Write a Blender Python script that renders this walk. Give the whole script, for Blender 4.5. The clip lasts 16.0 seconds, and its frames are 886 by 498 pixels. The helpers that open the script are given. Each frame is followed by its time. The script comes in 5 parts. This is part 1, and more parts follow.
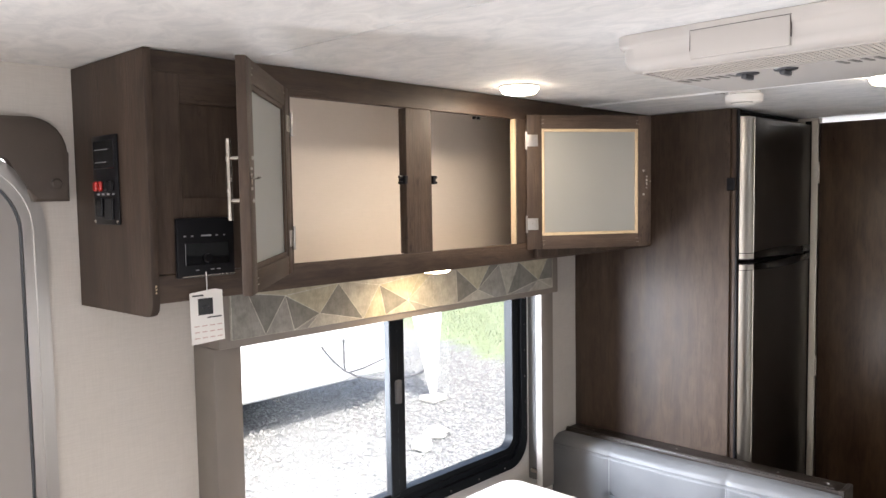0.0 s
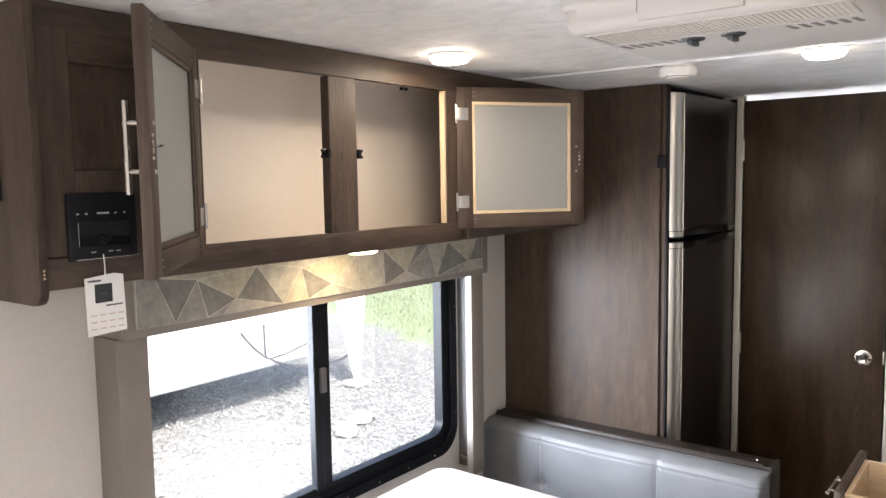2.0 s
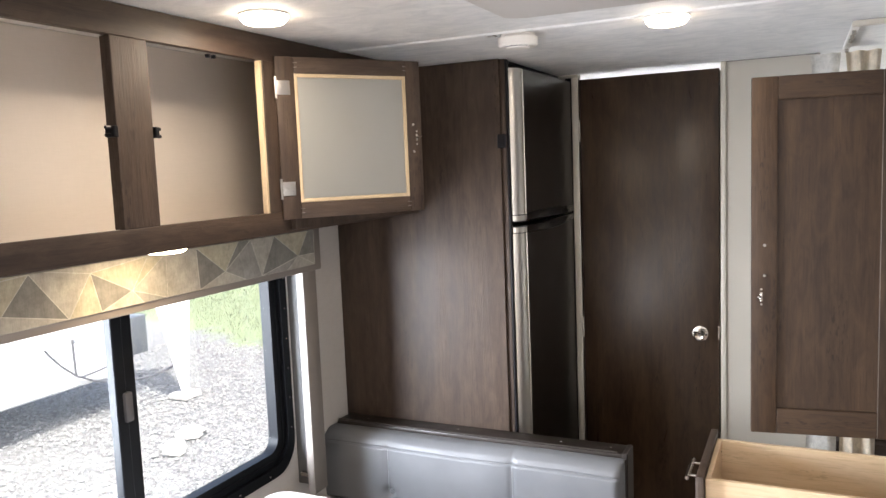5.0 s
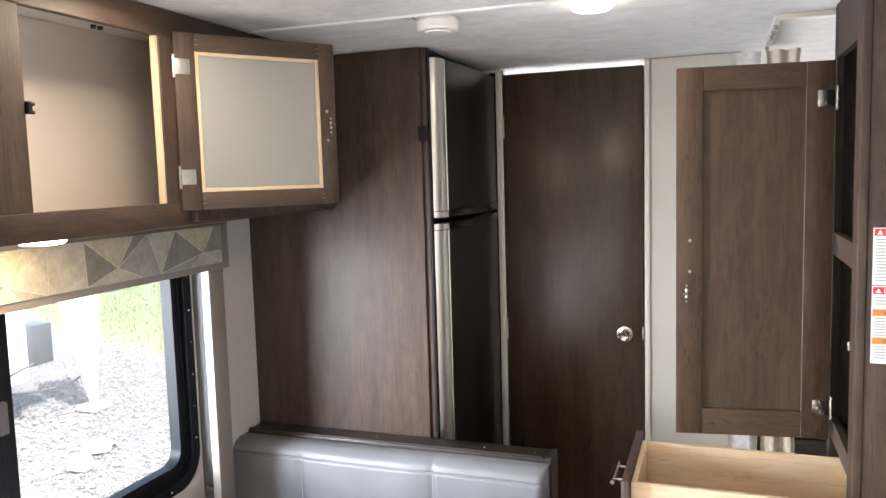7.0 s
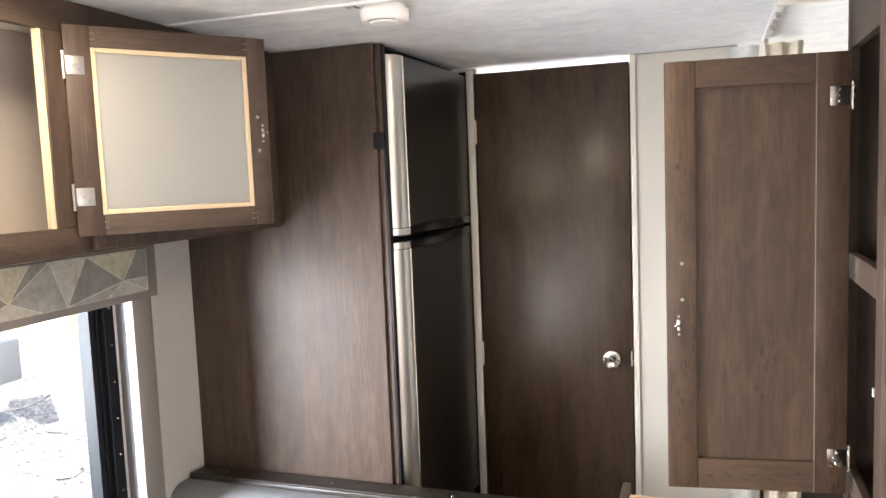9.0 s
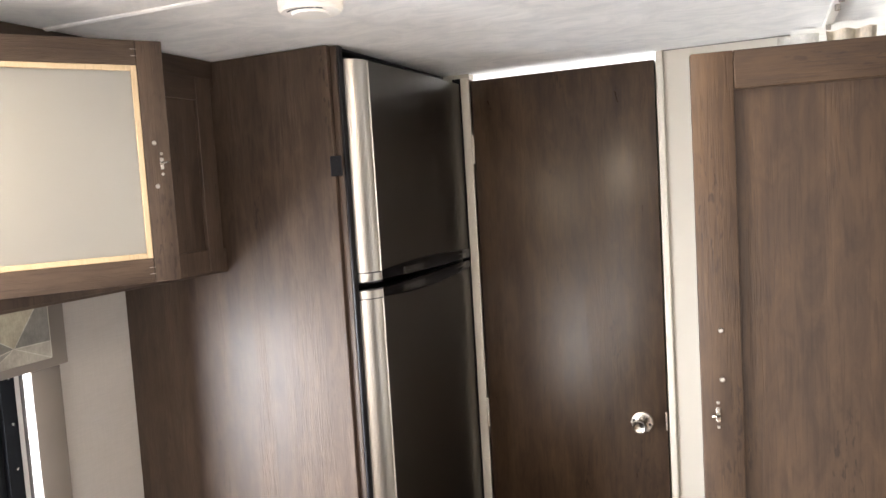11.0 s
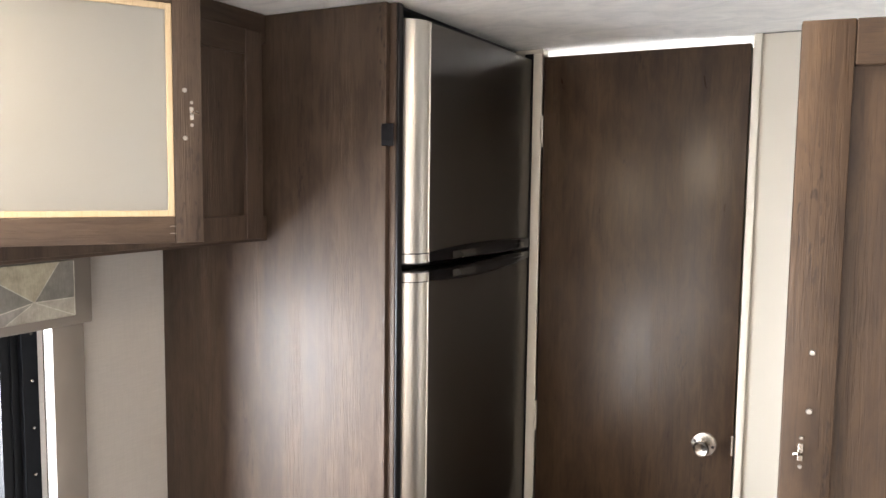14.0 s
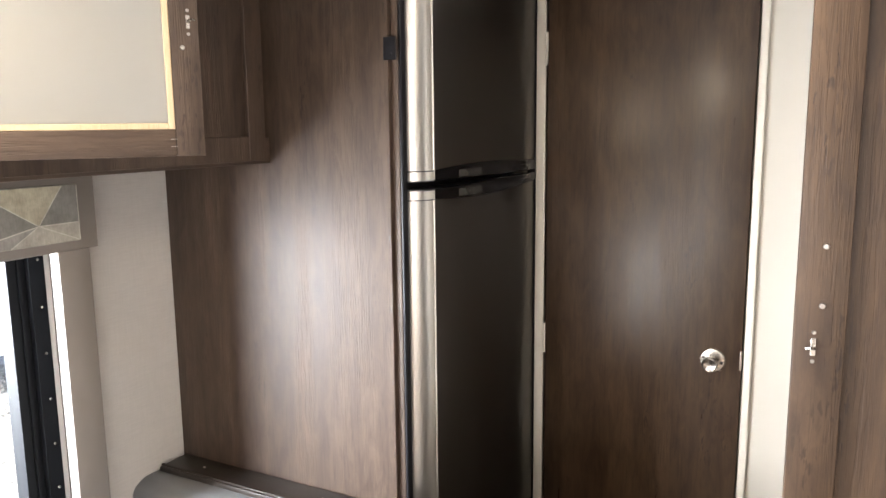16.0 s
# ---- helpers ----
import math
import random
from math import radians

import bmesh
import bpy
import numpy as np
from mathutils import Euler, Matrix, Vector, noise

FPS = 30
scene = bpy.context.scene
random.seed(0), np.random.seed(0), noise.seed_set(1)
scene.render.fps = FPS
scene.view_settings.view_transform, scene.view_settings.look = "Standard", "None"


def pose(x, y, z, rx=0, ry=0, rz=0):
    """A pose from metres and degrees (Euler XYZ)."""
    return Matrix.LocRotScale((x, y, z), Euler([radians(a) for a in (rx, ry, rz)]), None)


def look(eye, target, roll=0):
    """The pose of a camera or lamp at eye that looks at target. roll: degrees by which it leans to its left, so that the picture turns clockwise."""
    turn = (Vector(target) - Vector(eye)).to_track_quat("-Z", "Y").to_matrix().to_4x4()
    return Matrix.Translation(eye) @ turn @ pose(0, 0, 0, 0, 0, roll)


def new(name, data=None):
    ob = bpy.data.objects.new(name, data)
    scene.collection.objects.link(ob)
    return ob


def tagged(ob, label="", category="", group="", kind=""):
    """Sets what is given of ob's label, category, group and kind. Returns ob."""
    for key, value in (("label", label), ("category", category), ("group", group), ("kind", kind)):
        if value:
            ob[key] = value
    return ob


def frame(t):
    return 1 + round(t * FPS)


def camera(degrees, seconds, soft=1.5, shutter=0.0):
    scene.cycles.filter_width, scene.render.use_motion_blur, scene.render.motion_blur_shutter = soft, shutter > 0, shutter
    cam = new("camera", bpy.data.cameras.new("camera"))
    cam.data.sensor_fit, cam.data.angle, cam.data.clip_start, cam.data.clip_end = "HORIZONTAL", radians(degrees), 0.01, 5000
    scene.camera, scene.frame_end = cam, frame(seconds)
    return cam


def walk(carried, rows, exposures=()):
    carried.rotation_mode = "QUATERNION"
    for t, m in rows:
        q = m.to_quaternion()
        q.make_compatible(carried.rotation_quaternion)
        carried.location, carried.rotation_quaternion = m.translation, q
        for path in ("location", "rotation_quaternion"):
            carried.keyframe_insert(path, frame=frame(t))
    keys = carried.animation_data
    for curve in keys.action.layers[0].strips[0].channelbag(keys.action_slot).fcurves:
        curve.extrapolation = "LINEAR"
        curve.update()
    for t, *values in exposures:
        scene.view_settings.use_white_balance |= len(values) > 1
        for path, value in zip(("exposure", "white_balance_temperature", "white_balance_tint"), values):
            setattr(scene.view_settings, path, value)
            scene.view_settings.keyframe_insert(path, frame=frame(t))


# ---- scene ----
cam = camera(60.0, 16.0)
EXPOSURES = [(0.0, 2.8, 6250, 13), (5.0, 2.79, 6300, 13), (8.0, 3.15, 6350, 14), (10.5, 3.6, 6560, 13), (11.0, 3.6, 6600, 13), (12.0, 3.54, 6660, 13), (13.0, 3.54, 6660, 13), (14.5, 3.67, 6570, 12), (16.0, 3.76, 6500, 12)]
PATH = [
    (0, (-0.741, 3.105, 1.662), (-2.113, 4.554, 1.526), -0.9),
    (0.5, (-0.762, 3.119, 1.658), (-2.121, 4.578, 1.507), -1.0),
    (1, (-0.776, 3.134, 1.653), (-2.103, 4.622, 1.49), -1.0),
    (1.5, (-0.802, 3.157, 1.651), (-2.08, 4.687, 1.485), -1.0),
    (2, (-0.839, 3.189, 1.643), (-2.055, 4.766, 1.459), -0.9),
    (2.5, (-0.867, 3.229, 1.64), (-2.019, 4.851, 1.43), -1.4),
    (3, (-0.89, 3.268, 1.636), (-1.983, 4.929, 1.419), -2.0),
    (3.5, (-0.919, 3.298, 1.632), (-1.956, 4.996, 1.429), -1.4),
    (4, (-0.946, 3.337, 1.624), (-1.925, 5.07, 1.435), -1.0),
    (4.5, (-0.968, 3.373, 1.617), (-1.886, 5.139, 1.42), -1.7),
    (5, (-0.985, 3.409, 1.609), (-1.833, 5.208, 1.398), -2.3),
    (7.5, (-1.007, 3.598, 1.558), (-1.671, 5.475, 1.365), -1.6),
    (8, (-1.002, 3.68, 1.566), (-1.662, 5.559, 1.383), -2.0),
    (8.2, (-1.003, 3.706, 1.58), (-1.658, 5.587, 1.402), -2.2),
    (10.3, (-1.03, 4.187, 1.589), (-1.731, 6.047, 1.369), -2.2),
    (10.5, (-1.019, 4.238, 1.6), (-1.746, 6.09, 1.392), -2.6),
    (11, (-1.008, 4.348, 1.624), (-1.781, 6.186, 1.467), -3.5),
    (11.5, (-1.012, 4.414, 1.637), (-1.845, 6.229, 1.522), -2.6),
    (12, (-1.02, 4.456, 1.64), (-1.916, 6.242, 1.553), -1.6),
    (12.5, (-1.029, 4.483, 1.635), (-1.966, 6.248, 1.555), -1.1),
    (13, (-1.038, 4.496, 1.624), (-1.985, 6.256, 1.529), -0.3),
    (13.5, (-1.04, 4.509, 1.61), (-1.972, 6.274, 1.48), 0.5),
    (14, (-1.043, 4.51, 1.594), (-1.974, 6.271, 1.417), 0.7),
    (14.5, (-1.049, 4.509, 1.574), (-1.992, 6.26, 1.361), 0.4),
    (15, (-1.047, 4.512, 1.562), (-1.992, 6.257, 1.308), -0.2),
    (15.5, (-1.05, 4.516, 1.543), (-1.986, 6.26, 1.253), -0.4),
    (16, (-1.051, 4.517, 1.532), (-1.985, 6.257, 1.212), -0.6),
]
walk(cam, [(t, look(eye, target, roll)) for t, eye, target, roll in PATH], EXPOSURES)

# ---- world, sun and lights ----
world = bpy.data.worlds.new("sky")
scene.world = world
world.use_nodes = True
wn, wl = world.node_tree.nodes, world.node_tree.links
sky = wn.new("ShaderNodeTexSky")
sky.sky_type, sky.sun_disc = "NISHITA", False
sky.sun_elevation, sky.sun_rotation = radians(52.6), radians(120.3)
sky.dust_density, sky.ozone_density = 5.0, 0.3
wn["Background"].inputs["Strength"].default_value = 0.12
wl.new(sky.outputs["Color"], wn["Background"].inputs["Color"])

sun = new("sun", bpy.data.lights.new("sun", "SUN"))
sun.data.energy, sun.data.angle, sun.data.color = 2.0, radians(0.5), (1.0, 0.95, 0.87)
sun.matrix_world = look((6.0, -3.5, 9.1), (0, 0, 0))


def window_light(name, place, target, width, height, watts, colour=(1.0, 0.965, 0.92)):
    """An area lamp in a window's opening, or outside it, that stands in for the sky."""
    ob = new(name, bpy.data.lights.new(name, "AREA"))
    ob.data.shape, ob.data.size, ob.data.size_y, ob.data.energy, ob.data.color = "RECTANGLE", width, height, watts, colour
    ob.matrix_world = look(place, target)
    return ob


def bulb(name, place, watts, radius=0.04, colour=(1.0, 0.78, 0.52)):
    """The light of a round lamp: a disc that shines down from under its lens."""
    ob = new(name, bpy.data.lights.new(name, "AREA"))
    ob.data.shape, ob.data.size, ob.data.energy, ob.data.color = "DISK", 2 * radius, watts, colour
    ob.location = place
    return ob


window_light("window_light_rear", (-2.64, 2.12, 0.58), (-1.0, 2.12, 0.64), 0.9, 0.7, 11.0)
# added lamp outside the dinette window, slanted in to strengthen its daylight
window_light("window_light_dinette", (-3.43, 4.62, 1.0), (-2.56, 6.48, 0.98), 1.30, 0.70, 34.0, (0.90, 0.95, 1.0))
window_light("window_light_end", (-1.2, 1.16, 1.15), (-1.2, 4, 1.2), 1.0, 0.7, 1.5)
window_light("window_light_kitchen", (-0.06, 3.35, 1.12), (-2.3, 4.6, 0.9), 0.78, 0.34, 1.4)
window_light("bathroom_skylight", (-1.6, 7.3, 1.94), (-1.6, 7.3, 0), 0.4, 0.4, 12, (0.86, 0.93, 1.0))
window_light("bedroom_window_light", (-0.5, 7.92, 1.2), (-0.5, 5, 1.2), 0.5, 0.6, 1.2)

# ---- materials ----


def material(name):
    m = bpy.data.materials.new(name)
    m.use_nodes = True
    n, l = m.node_tree.nodes, m.node_tree.links
    return m, n, l, n["Principled BSDF"]


def coords(n, l, scale, jitter=True, tilt=0.0):
    """Object coordinates in metres, shifted by chance from piece to piece, stretched by scale."""
    tc = n.new("ShaderNodeTexCoord")
    mp = n.new("ShaderNodeMapping")
    mp.inputs["Scale"].default_value, mp.inputs["Rotation"].default_value = scale, (tilt, tilt, 0)
    if jitter:
        info, mul, add = n.new("ShaderNodeObjectInfo"), n.new("ShaderNodeMath"), n.new("ShaderNodeVectorMath")
        mul.operation, add.operation = "MULTIPLY", "ADD"
        mul.inputs[1].default_value = 7.3
        l.new(info.outputs["Random"], mul.inputs[0])
        l.new(tc.outputs["Object"], add.inputs[0])
        l.new(mul.outputs[0], add.inputs[1])
        l.new(add.outputs[0], mp.inputs["Vector"])
    else:
        l.new(tc.outputs["Object"], mp.inputs["Vector"])
    return mp.outputs["Vector"]


def noise_tex(n, l, vec, scale=1.0, detail=4.0, rough=0.55, dist=0.0):
    t = n.new("ShaderNodeTexNoise")
    t.inputs["Scale"].default_value, t.inputs["Detail"].default_value = scale, detail
    t.inputs["Roughness"].default_value, t.inputs["Distortion"].default_value = rough, dist
    l.new(vec, t.inputs["Vector"])
    return t.outputs["Fac"]


def ramp(n, l, fac, stops):
    r = n.new("ShaderNodeValToRGB")
    e = r.color_ramp.elements
    while len(e) < len(stops):
        e.new(0.5)
    for el, (p, c) in zip(e, stops):
        el.position, el.color = p, (*c, 1)
    l.new(fac, r.inputs["Fac"])
    return r.outputs["Color"]


def mix(n, l, a, b, fac, mode="MIX"):
    m = n.new("ShaderNodeMix")
    m.data_type, m.blend_type = "RGBA", mode
    if isinstance(fac, float):
        m.inputs["Factor"].default_value = fac
    else:
        l.new(fac, m.inputs["Factor"])
    for sock, v in ((m.inputs["A"], a), (m.inputs["B"], b)):
        if isinstance(v, tuple):
            sock.default_value = (*v, 1)
        else:
            l.new(v, sock)
    return m.outputs["Result"]


def bump(n, l, bsdf, height, strength, distance=0.002):
    b = n.new("ShaderNodeBump")
    b.inputs["Strength"].default_value, b.inputs["Distance"].default_value = strength, distance
    l.new(height, b.inputs["Height"])
    l.new(b.outputs["Normal"], bsdf.inputs["Normal"])


def along(axis, fine, length):
    return tuple(length if a == axis else fine for a in "xyz")


def wood(name, axis, dark, light, rough=0.53, coat=0.05, depth=0.75):
    """Printed wood laminate: soft bands and blotches along one axis, with grain lines pressed into the surface."""
    m, n, l, b = material(name)
    bands = noise_tex(n, l, coords(n, l, along(axis, 13, 0.7)), 1, 2)
    blotch = noise_tex(n, l, coords(n, l, along(axis, 34, 9)), 1, 5, 0.62, 0.7)
    streak = noise_tex(n, l, coords(n, l, along(axis, 110, 2.5)), 1, 4, 0.6, 0.5)
    lines = noise_tex(n, l, coords(n, l, along(axis, 230, 9)), 1, 2, 0.5, 1.1)
    patch = noise_tex(n, l, coords(n, l, along(axis, 15, 2.2)), 1, 1)
    fleck = noise_tex(n, l, coords(n, l, along(axis, 150, 38), True, 0.4), 1, 2, 0.5, 0.4)
    base = ramp(n, l, bands, [(0.36, dark), (0.64, light)])
    base = mix(n, l, base, ramp(n, l, blotch, [(0.34, dark), (0.66, light)]), 0.58)
    base = mix(n, l, base, ramp(n, l, streak, [(0.34, dark), (0.66, light)]), 0.16)
    base = mix(n, l, base, tuple(0.7 * c for c in dark), ramp(n, l, lines, [(0.56, (0, 0, 0)), (0.66, (0.35, 0.35, 0.35))]))
    hold = n.new("ShaderNodeMath")
    hold.operation = "MULTIPLY"
    l.new(ramp(n, l, fleck, [(0.56, (0, 0, 0)), (0.66, (1, 1, 1))]), hold.inputs[0])
    l.new(ramp(n, l, patch, [(0.60, (0, 0, 0)), (0.68, (0.8, 0.8, 0.8))]), hold.inputs[1])
    base = mix(n, l, base, tuple(0.6 * c for c in dark), hold.outputs[0])
    l.new(base, b.inputs["Base Color"])
    r = n.new("ShaderNodeMapRange")
    r.inputs["To Min"].default_value, r.inputs["To Max"].default_value = rough - 0.05, rough + 0.1
    l.new(blotch, r.inputs["Value"])
    l.new(r.outputs["Result"], b.inputs["Roughness"])
    b.inputs["Specular IOR Level"].default_value = 0.36
    b.inputs["Coat Weight"].default_value, b.inputs["Coat Roughness"].default_value = coat, rough
    press = n.new("ShaderNodeMath")
    press.operation = "MULTIPLY"
    l.new(ramp(n, l, lines, [(0.46, (1, 1, 1)), (0.56, (0, 0, 0))]), press.inputs[0])
    l.new(ramp(n, l, bands, [(0.46, (0.08, 0.08, 0.08)), (0.60, (1, 1, 1))]), press.inputs[1])
    bump(n, l, b, press.outputs[0], depth, 0.0006)
    return m


def painted(name, colour, rough=0.5, spread=0.06, scale=4.0, grain=300.0, relief=0.1, metal=0.0, spec=0.5):
    """A plain coat with faint large stains and a fine grain."""
    m, n, l, b = material(name)
    big = noise_tex(n, l, coords(n, l, (scale,) * 3), 1, 4)
    fine = noise_tex(n, l, coords(n, l, (grain,) * 3), 1, 2)
    lo, hi = tuple(c * (1 - spread) for c in colour), tuple(min(1, c * (1 + spread)) for c in colour)
    l.new(ramp(n, l, big, [(0.3, lo), (0.7, hi)]), b.inputs["Base Color"])
    b.inputs["Roughness"].default_value, b.inputs["Metallic"].default_value = rough, metal
    b.inputs["Specular IOR Level"].default_value = spec
    if relief:
        bump(n, l, b, fine, relief, 0.0008)
    return m


def linen(name, colour, spread=0.05, weave_depth=0.32):
    """Wall paper with a woven print."""
    m, n, l, b = material(name)
    h = noise_tex(n, l, coords(n, l, (25, 25, 420), False), 1, 3)
    v = noise_tex(n, l, coords(n, l, (420, 420, 25), False), 1, 3)
    big = noise_tex(n, l, coords(n, l, (2.2,) * 3, False), 1, 4)
    weave = mix(n, l, ramp(n, l, h, [(0.35, (0.8,) * 3), (0.65, (1.0,) * 3)]), ramp(n, l, v, [(0.35, (0.84,) * 3), (0.65, (1.0,) * 3)]), 1.0, "MULTIPLY")
    tone = ramp(n, l, big, [(0.3, tuple(c * (1 - spread) for c in colour)), (0.7, colour)])
    l.new(mix(n, l, tone, weave, weave_depth, "MULTIPLY"), b.inputs["Base Color"])
    b.inputs["Roughness"].default_value = 0.6
    bump(n, l, b, h, 0.08, 0.0005)
    return m


def vinyl_ceiling():
    m, n, l, b = material("ceiling_vinyl")
    a = noise_tex(n, l, coords(n, l, (9, 14, 9), False), 1, 6, 0.68, 1.2)
    c = noise_tex(n, l, coords(n, l, (2.2, 2.6, 2), False), 1, 3)
    d = noise_tex(n, l, coords(n, l, (240, 240, 240), False), 1, 2)
    base = ramp(n, l, a, [(0.36, (0.70, 0.715, 0.73)), (0.56, (0.82, 0.825, 0.83)), (0.72, (0.88, 0.885, 0.89))])
    l.new(mix(n, l, base, ramp(n, l, c, [(0.35, (0.9,) * 3), (0.65, (1.0,) * 3)]), 0.6, "MULTIPLY"), b.inputs["Base Color"])
    b.inputs["Roughness"].default_value = 0.62
    bump(n, l, b, d, 0.12, 0.0008)
    return m


def metal(name, colour, rough, axis=None, edge=1.0):
    """edge: how bright the metal turns towards grazing angles."""
    m, n, l, b = material(name)
    b.inputs["Specular Tint"].default_value = (edge, edge, edge, 1)
    b.inputs["Metallic"].default_value = 1.0
    if axis:
        f = noise_tex(n, l, coords(n, l, along(axis, 700, 3)), 1, 3)
        l.new(ramp(n, l, f, [(0.3, tuple(c * 0.94 for c in colour)), (0.7, colour)]), b.inputs["Base Color"])
        r = n.new("ShaderNodeMapRange")
        r.inputs["To Min"].default_value, r.inputs["To Max"].default_value = rough * 0.93, rough * 1.08
        l.new(f, r.inputs["Value"])
        l.new(r.outputs["Result"], b.inputs["Roughness"])
        bump(n, l, b, f, 0.008, 0.0003)
    else:
        b.inputs["Base Color"].default_value = (*colour, 1)
        f = noise_tex(n, l, coords(n, l, (60,) * 3), 1, 3)
        r = n.new("ShaderNodeMapRange")
        r.inputs["To Min"].default_value, r.inputs["To Max"].default_value = rough * 0.7, rough * 1.4
        l.new(f, r.inputs["Value"])
        l.new(r.outputs["Result"], b.inputs["Roughness"])
    return m


def clear_glass(name):
    """Window pane with a thin uneven pale film, mixed in as the haze of glare."""
    m, n, l, b = material(name)
    out = n["Material Output"]
    t, g, mx = n.new("ShaderNodeBsdfTransparent"), n.new("ShaderNodeBsdfGlossy"), n.new("ShaderNodeMixShader")
    t.inputs["Color"].default_value = (0.93, 0.95, 0.95, 1)
    g.inputs["Roughness"].default_value = 0.02
    mx.inputs[0].default_value = 0.04
    l.new(t.outputs[0], mx.inputs[1])
    l.new(g.outputs[0], mx.inputs[2])
    veil, film = n.new("ShaderNodeBsdfTranslucent"), n.new("ShaderNodeMixShader")
    veil.inputs["Color"].default_value = (0.85, 0.87, 0.9, 1)
    r = n.new("ShaderNodeMapRange")
    r.inputs["To Min"].default_value, r.inputs["To Max"].default_value = 0.0015, 0.004
    l.new(noise_tex(n, l, coords(n, l, (3,) * 3), 1, 4), r.inputs["Value"])
    l.new(r.outputs["Result"], film.inputs[0])
    l.new(mx.outputs[0], film.inputs[1])
    l.new(veil.outputs[0], film.inputs[2])
    l.new(film.outputs[0], out.inputs["Surface"])
    return m


def frosted(name):
    """Etched pane of a cabinet door: lets light through and scatters it."""
    m, n, l, b = material(name)
    out = n["Material Output"]
    tr, mx = n.new("ShaderNodeBsdfTranslucent"), n.new("ShaderNodeMixShader")
    f = noise_tex(n, l, coords(n, l, (3,) * 3), 1, 3)
    l.new(ramp(n, l, f, [(0.3, (0.365, 0.37, 0.36)), (0.7, (0.40, 0.405, 0.39))]), b.inputs["Base Color"])
    b.inputs["Roughness"].default_value = 0.5
    tr.inputs["Color"].default_value = (0.52, 0.55, 0.54, 1)
    mx.inputs[0].default_value = 0.35
    l.new(b.outputs[0], mx.inputs[1])
    l.new(tr.outputs[0], mx.inputs[2])
    l.new(mx.outputs[0], out.inputs["Surface"])
    return m


def glow(name, colour, strength):
    m, n, l, b = material(name)
    b.inputs["Base Color"].default_value = (0.9, 0.88, 0.84, 1)
    b.inputs["Emission Color"].default_value = (*colour, 1)
    b.inputs["Emission Strength"].default_value = strength
    return m


def leatherette():
    m, n, l, b = material("grey_vinyl_upholstery")
    big = noise_tex(n, l, coords(n, l, (5,) * 3), 1, 4)
    l.new(ramp(n, l, big, [(0.3, (0.128, 0.133, 0.142)), (0.7, (0.158, 0.163, 0.172))]), b.inputs["Base Color"])
    b.inputs["Roughness"].default_value = 0.5
    v = n.new("ShaderNodeTexVoronoi")
    v.inputs["Scale"].default_value = 600
    l.new(coords(n, l, (1,) * 3), v.inputs["Vector"])
    bump(n, l, b, v.outputs["Distance"], 0.25, 0.0006)
    return m


def printed_cloth(name, colour):
    m, n, l, b = material(name)
    h = noise_tex(n, l, coords(n, l, (500, 500, 60), False), 1, 2)
    big = noise_tex(n, l, coords(n, l, (28,) * 3, False), 1, 5, 0.7)
    tone = ramp(n, l, big, [(0.32, tuple(c * 0.7 for c in colour)), (0.7, tuple(min(1, c * 1.15) for c in colour))])
    l.new(mix(n, l, tone, ramp(n, l, h, [(0.35, (0.75,) * 3), (0.65, (1,) * 3)]), 0.5, "MULTIPLY"), b.inputs["Base Color"])
    b.inputs["Roughness"].default_value = 0.8
    bump(n, l, b, h, 0.2, 0.0006)
    return m


def gravel_ground():
    """Gravel that gives way to grass farther up the yard, with a ragged border."""
    m, n, l, b = material("gravel_and_grass")
    vec = coords(n, l, (1, 1, 1), False)
    v = n.new("ShaderNodeTexVoronoi")
    v.inputs["Scale"].default_value = 55
    l.new(vec, v.inputs["Vector"])
    big = noise_tex(n, l, vec, 0.8, 5)
    stone = ramp(n, l, v.outputs["Color"], [(0.1, (0.045, 0.0445, 0.0435)), (0.5, (0.115, 0.114, 0.111)), (0.9, (0.26, 0.257, 0.25))])
    stone = mix(n, l, stone, ramp(n, l, big, [(0.35, (0.75,) * 3), (0.65, (1.0,) * 3)]), 0.7, "MULTIPLY")
    g = noise_tex(n, l, vec, 9, 5)
    grass = ramp(n, l, g, [(0.3, (0.085, 0.11, 0.05)), (0.7, (0.15, 0.175, 0.085))])
    sep = n.new("ShaderNodeSeparateXYZ")
    l.new(vec, sep.inputs[0])
    edge, add = n.new("ShaderNodeMath"), n.new("ShaderNodeMath")
    edge.operation, add.operation = "MULTIPLY_ADD", "MULTIPLY_ADD"
    l.new(sep.outputs["X"], edge.inputs[0])
    edge.inputs[1].default_value = 0.42
    l.new(sep.outputs["Y"], edge.inputs[2])
    l.new(noise_tex(n, l, vec, 1.6, 5), add.inputs[0])
    add.inputs[1].default_value = 2.4
    l.new(edge.outputs[0], add.inputs[2])
    rng = n.new("ShaderNodeMapRange")
    rng.inputs["From Min"].default_value, rng.inputs["From Max"].default_value = 9.6, 10.0
    l.new(add.outputs[0], rng.inputs["Value"])
    l.new(mix(n, l, stone, grass, rng.outputs["Result"]), b.inputs["Base Color"])
    b.inputs["Roughness"].default_value = 0.9
    bump(n, l, b, v.outputs["Distance"], 0.6, 0.008)
    return m


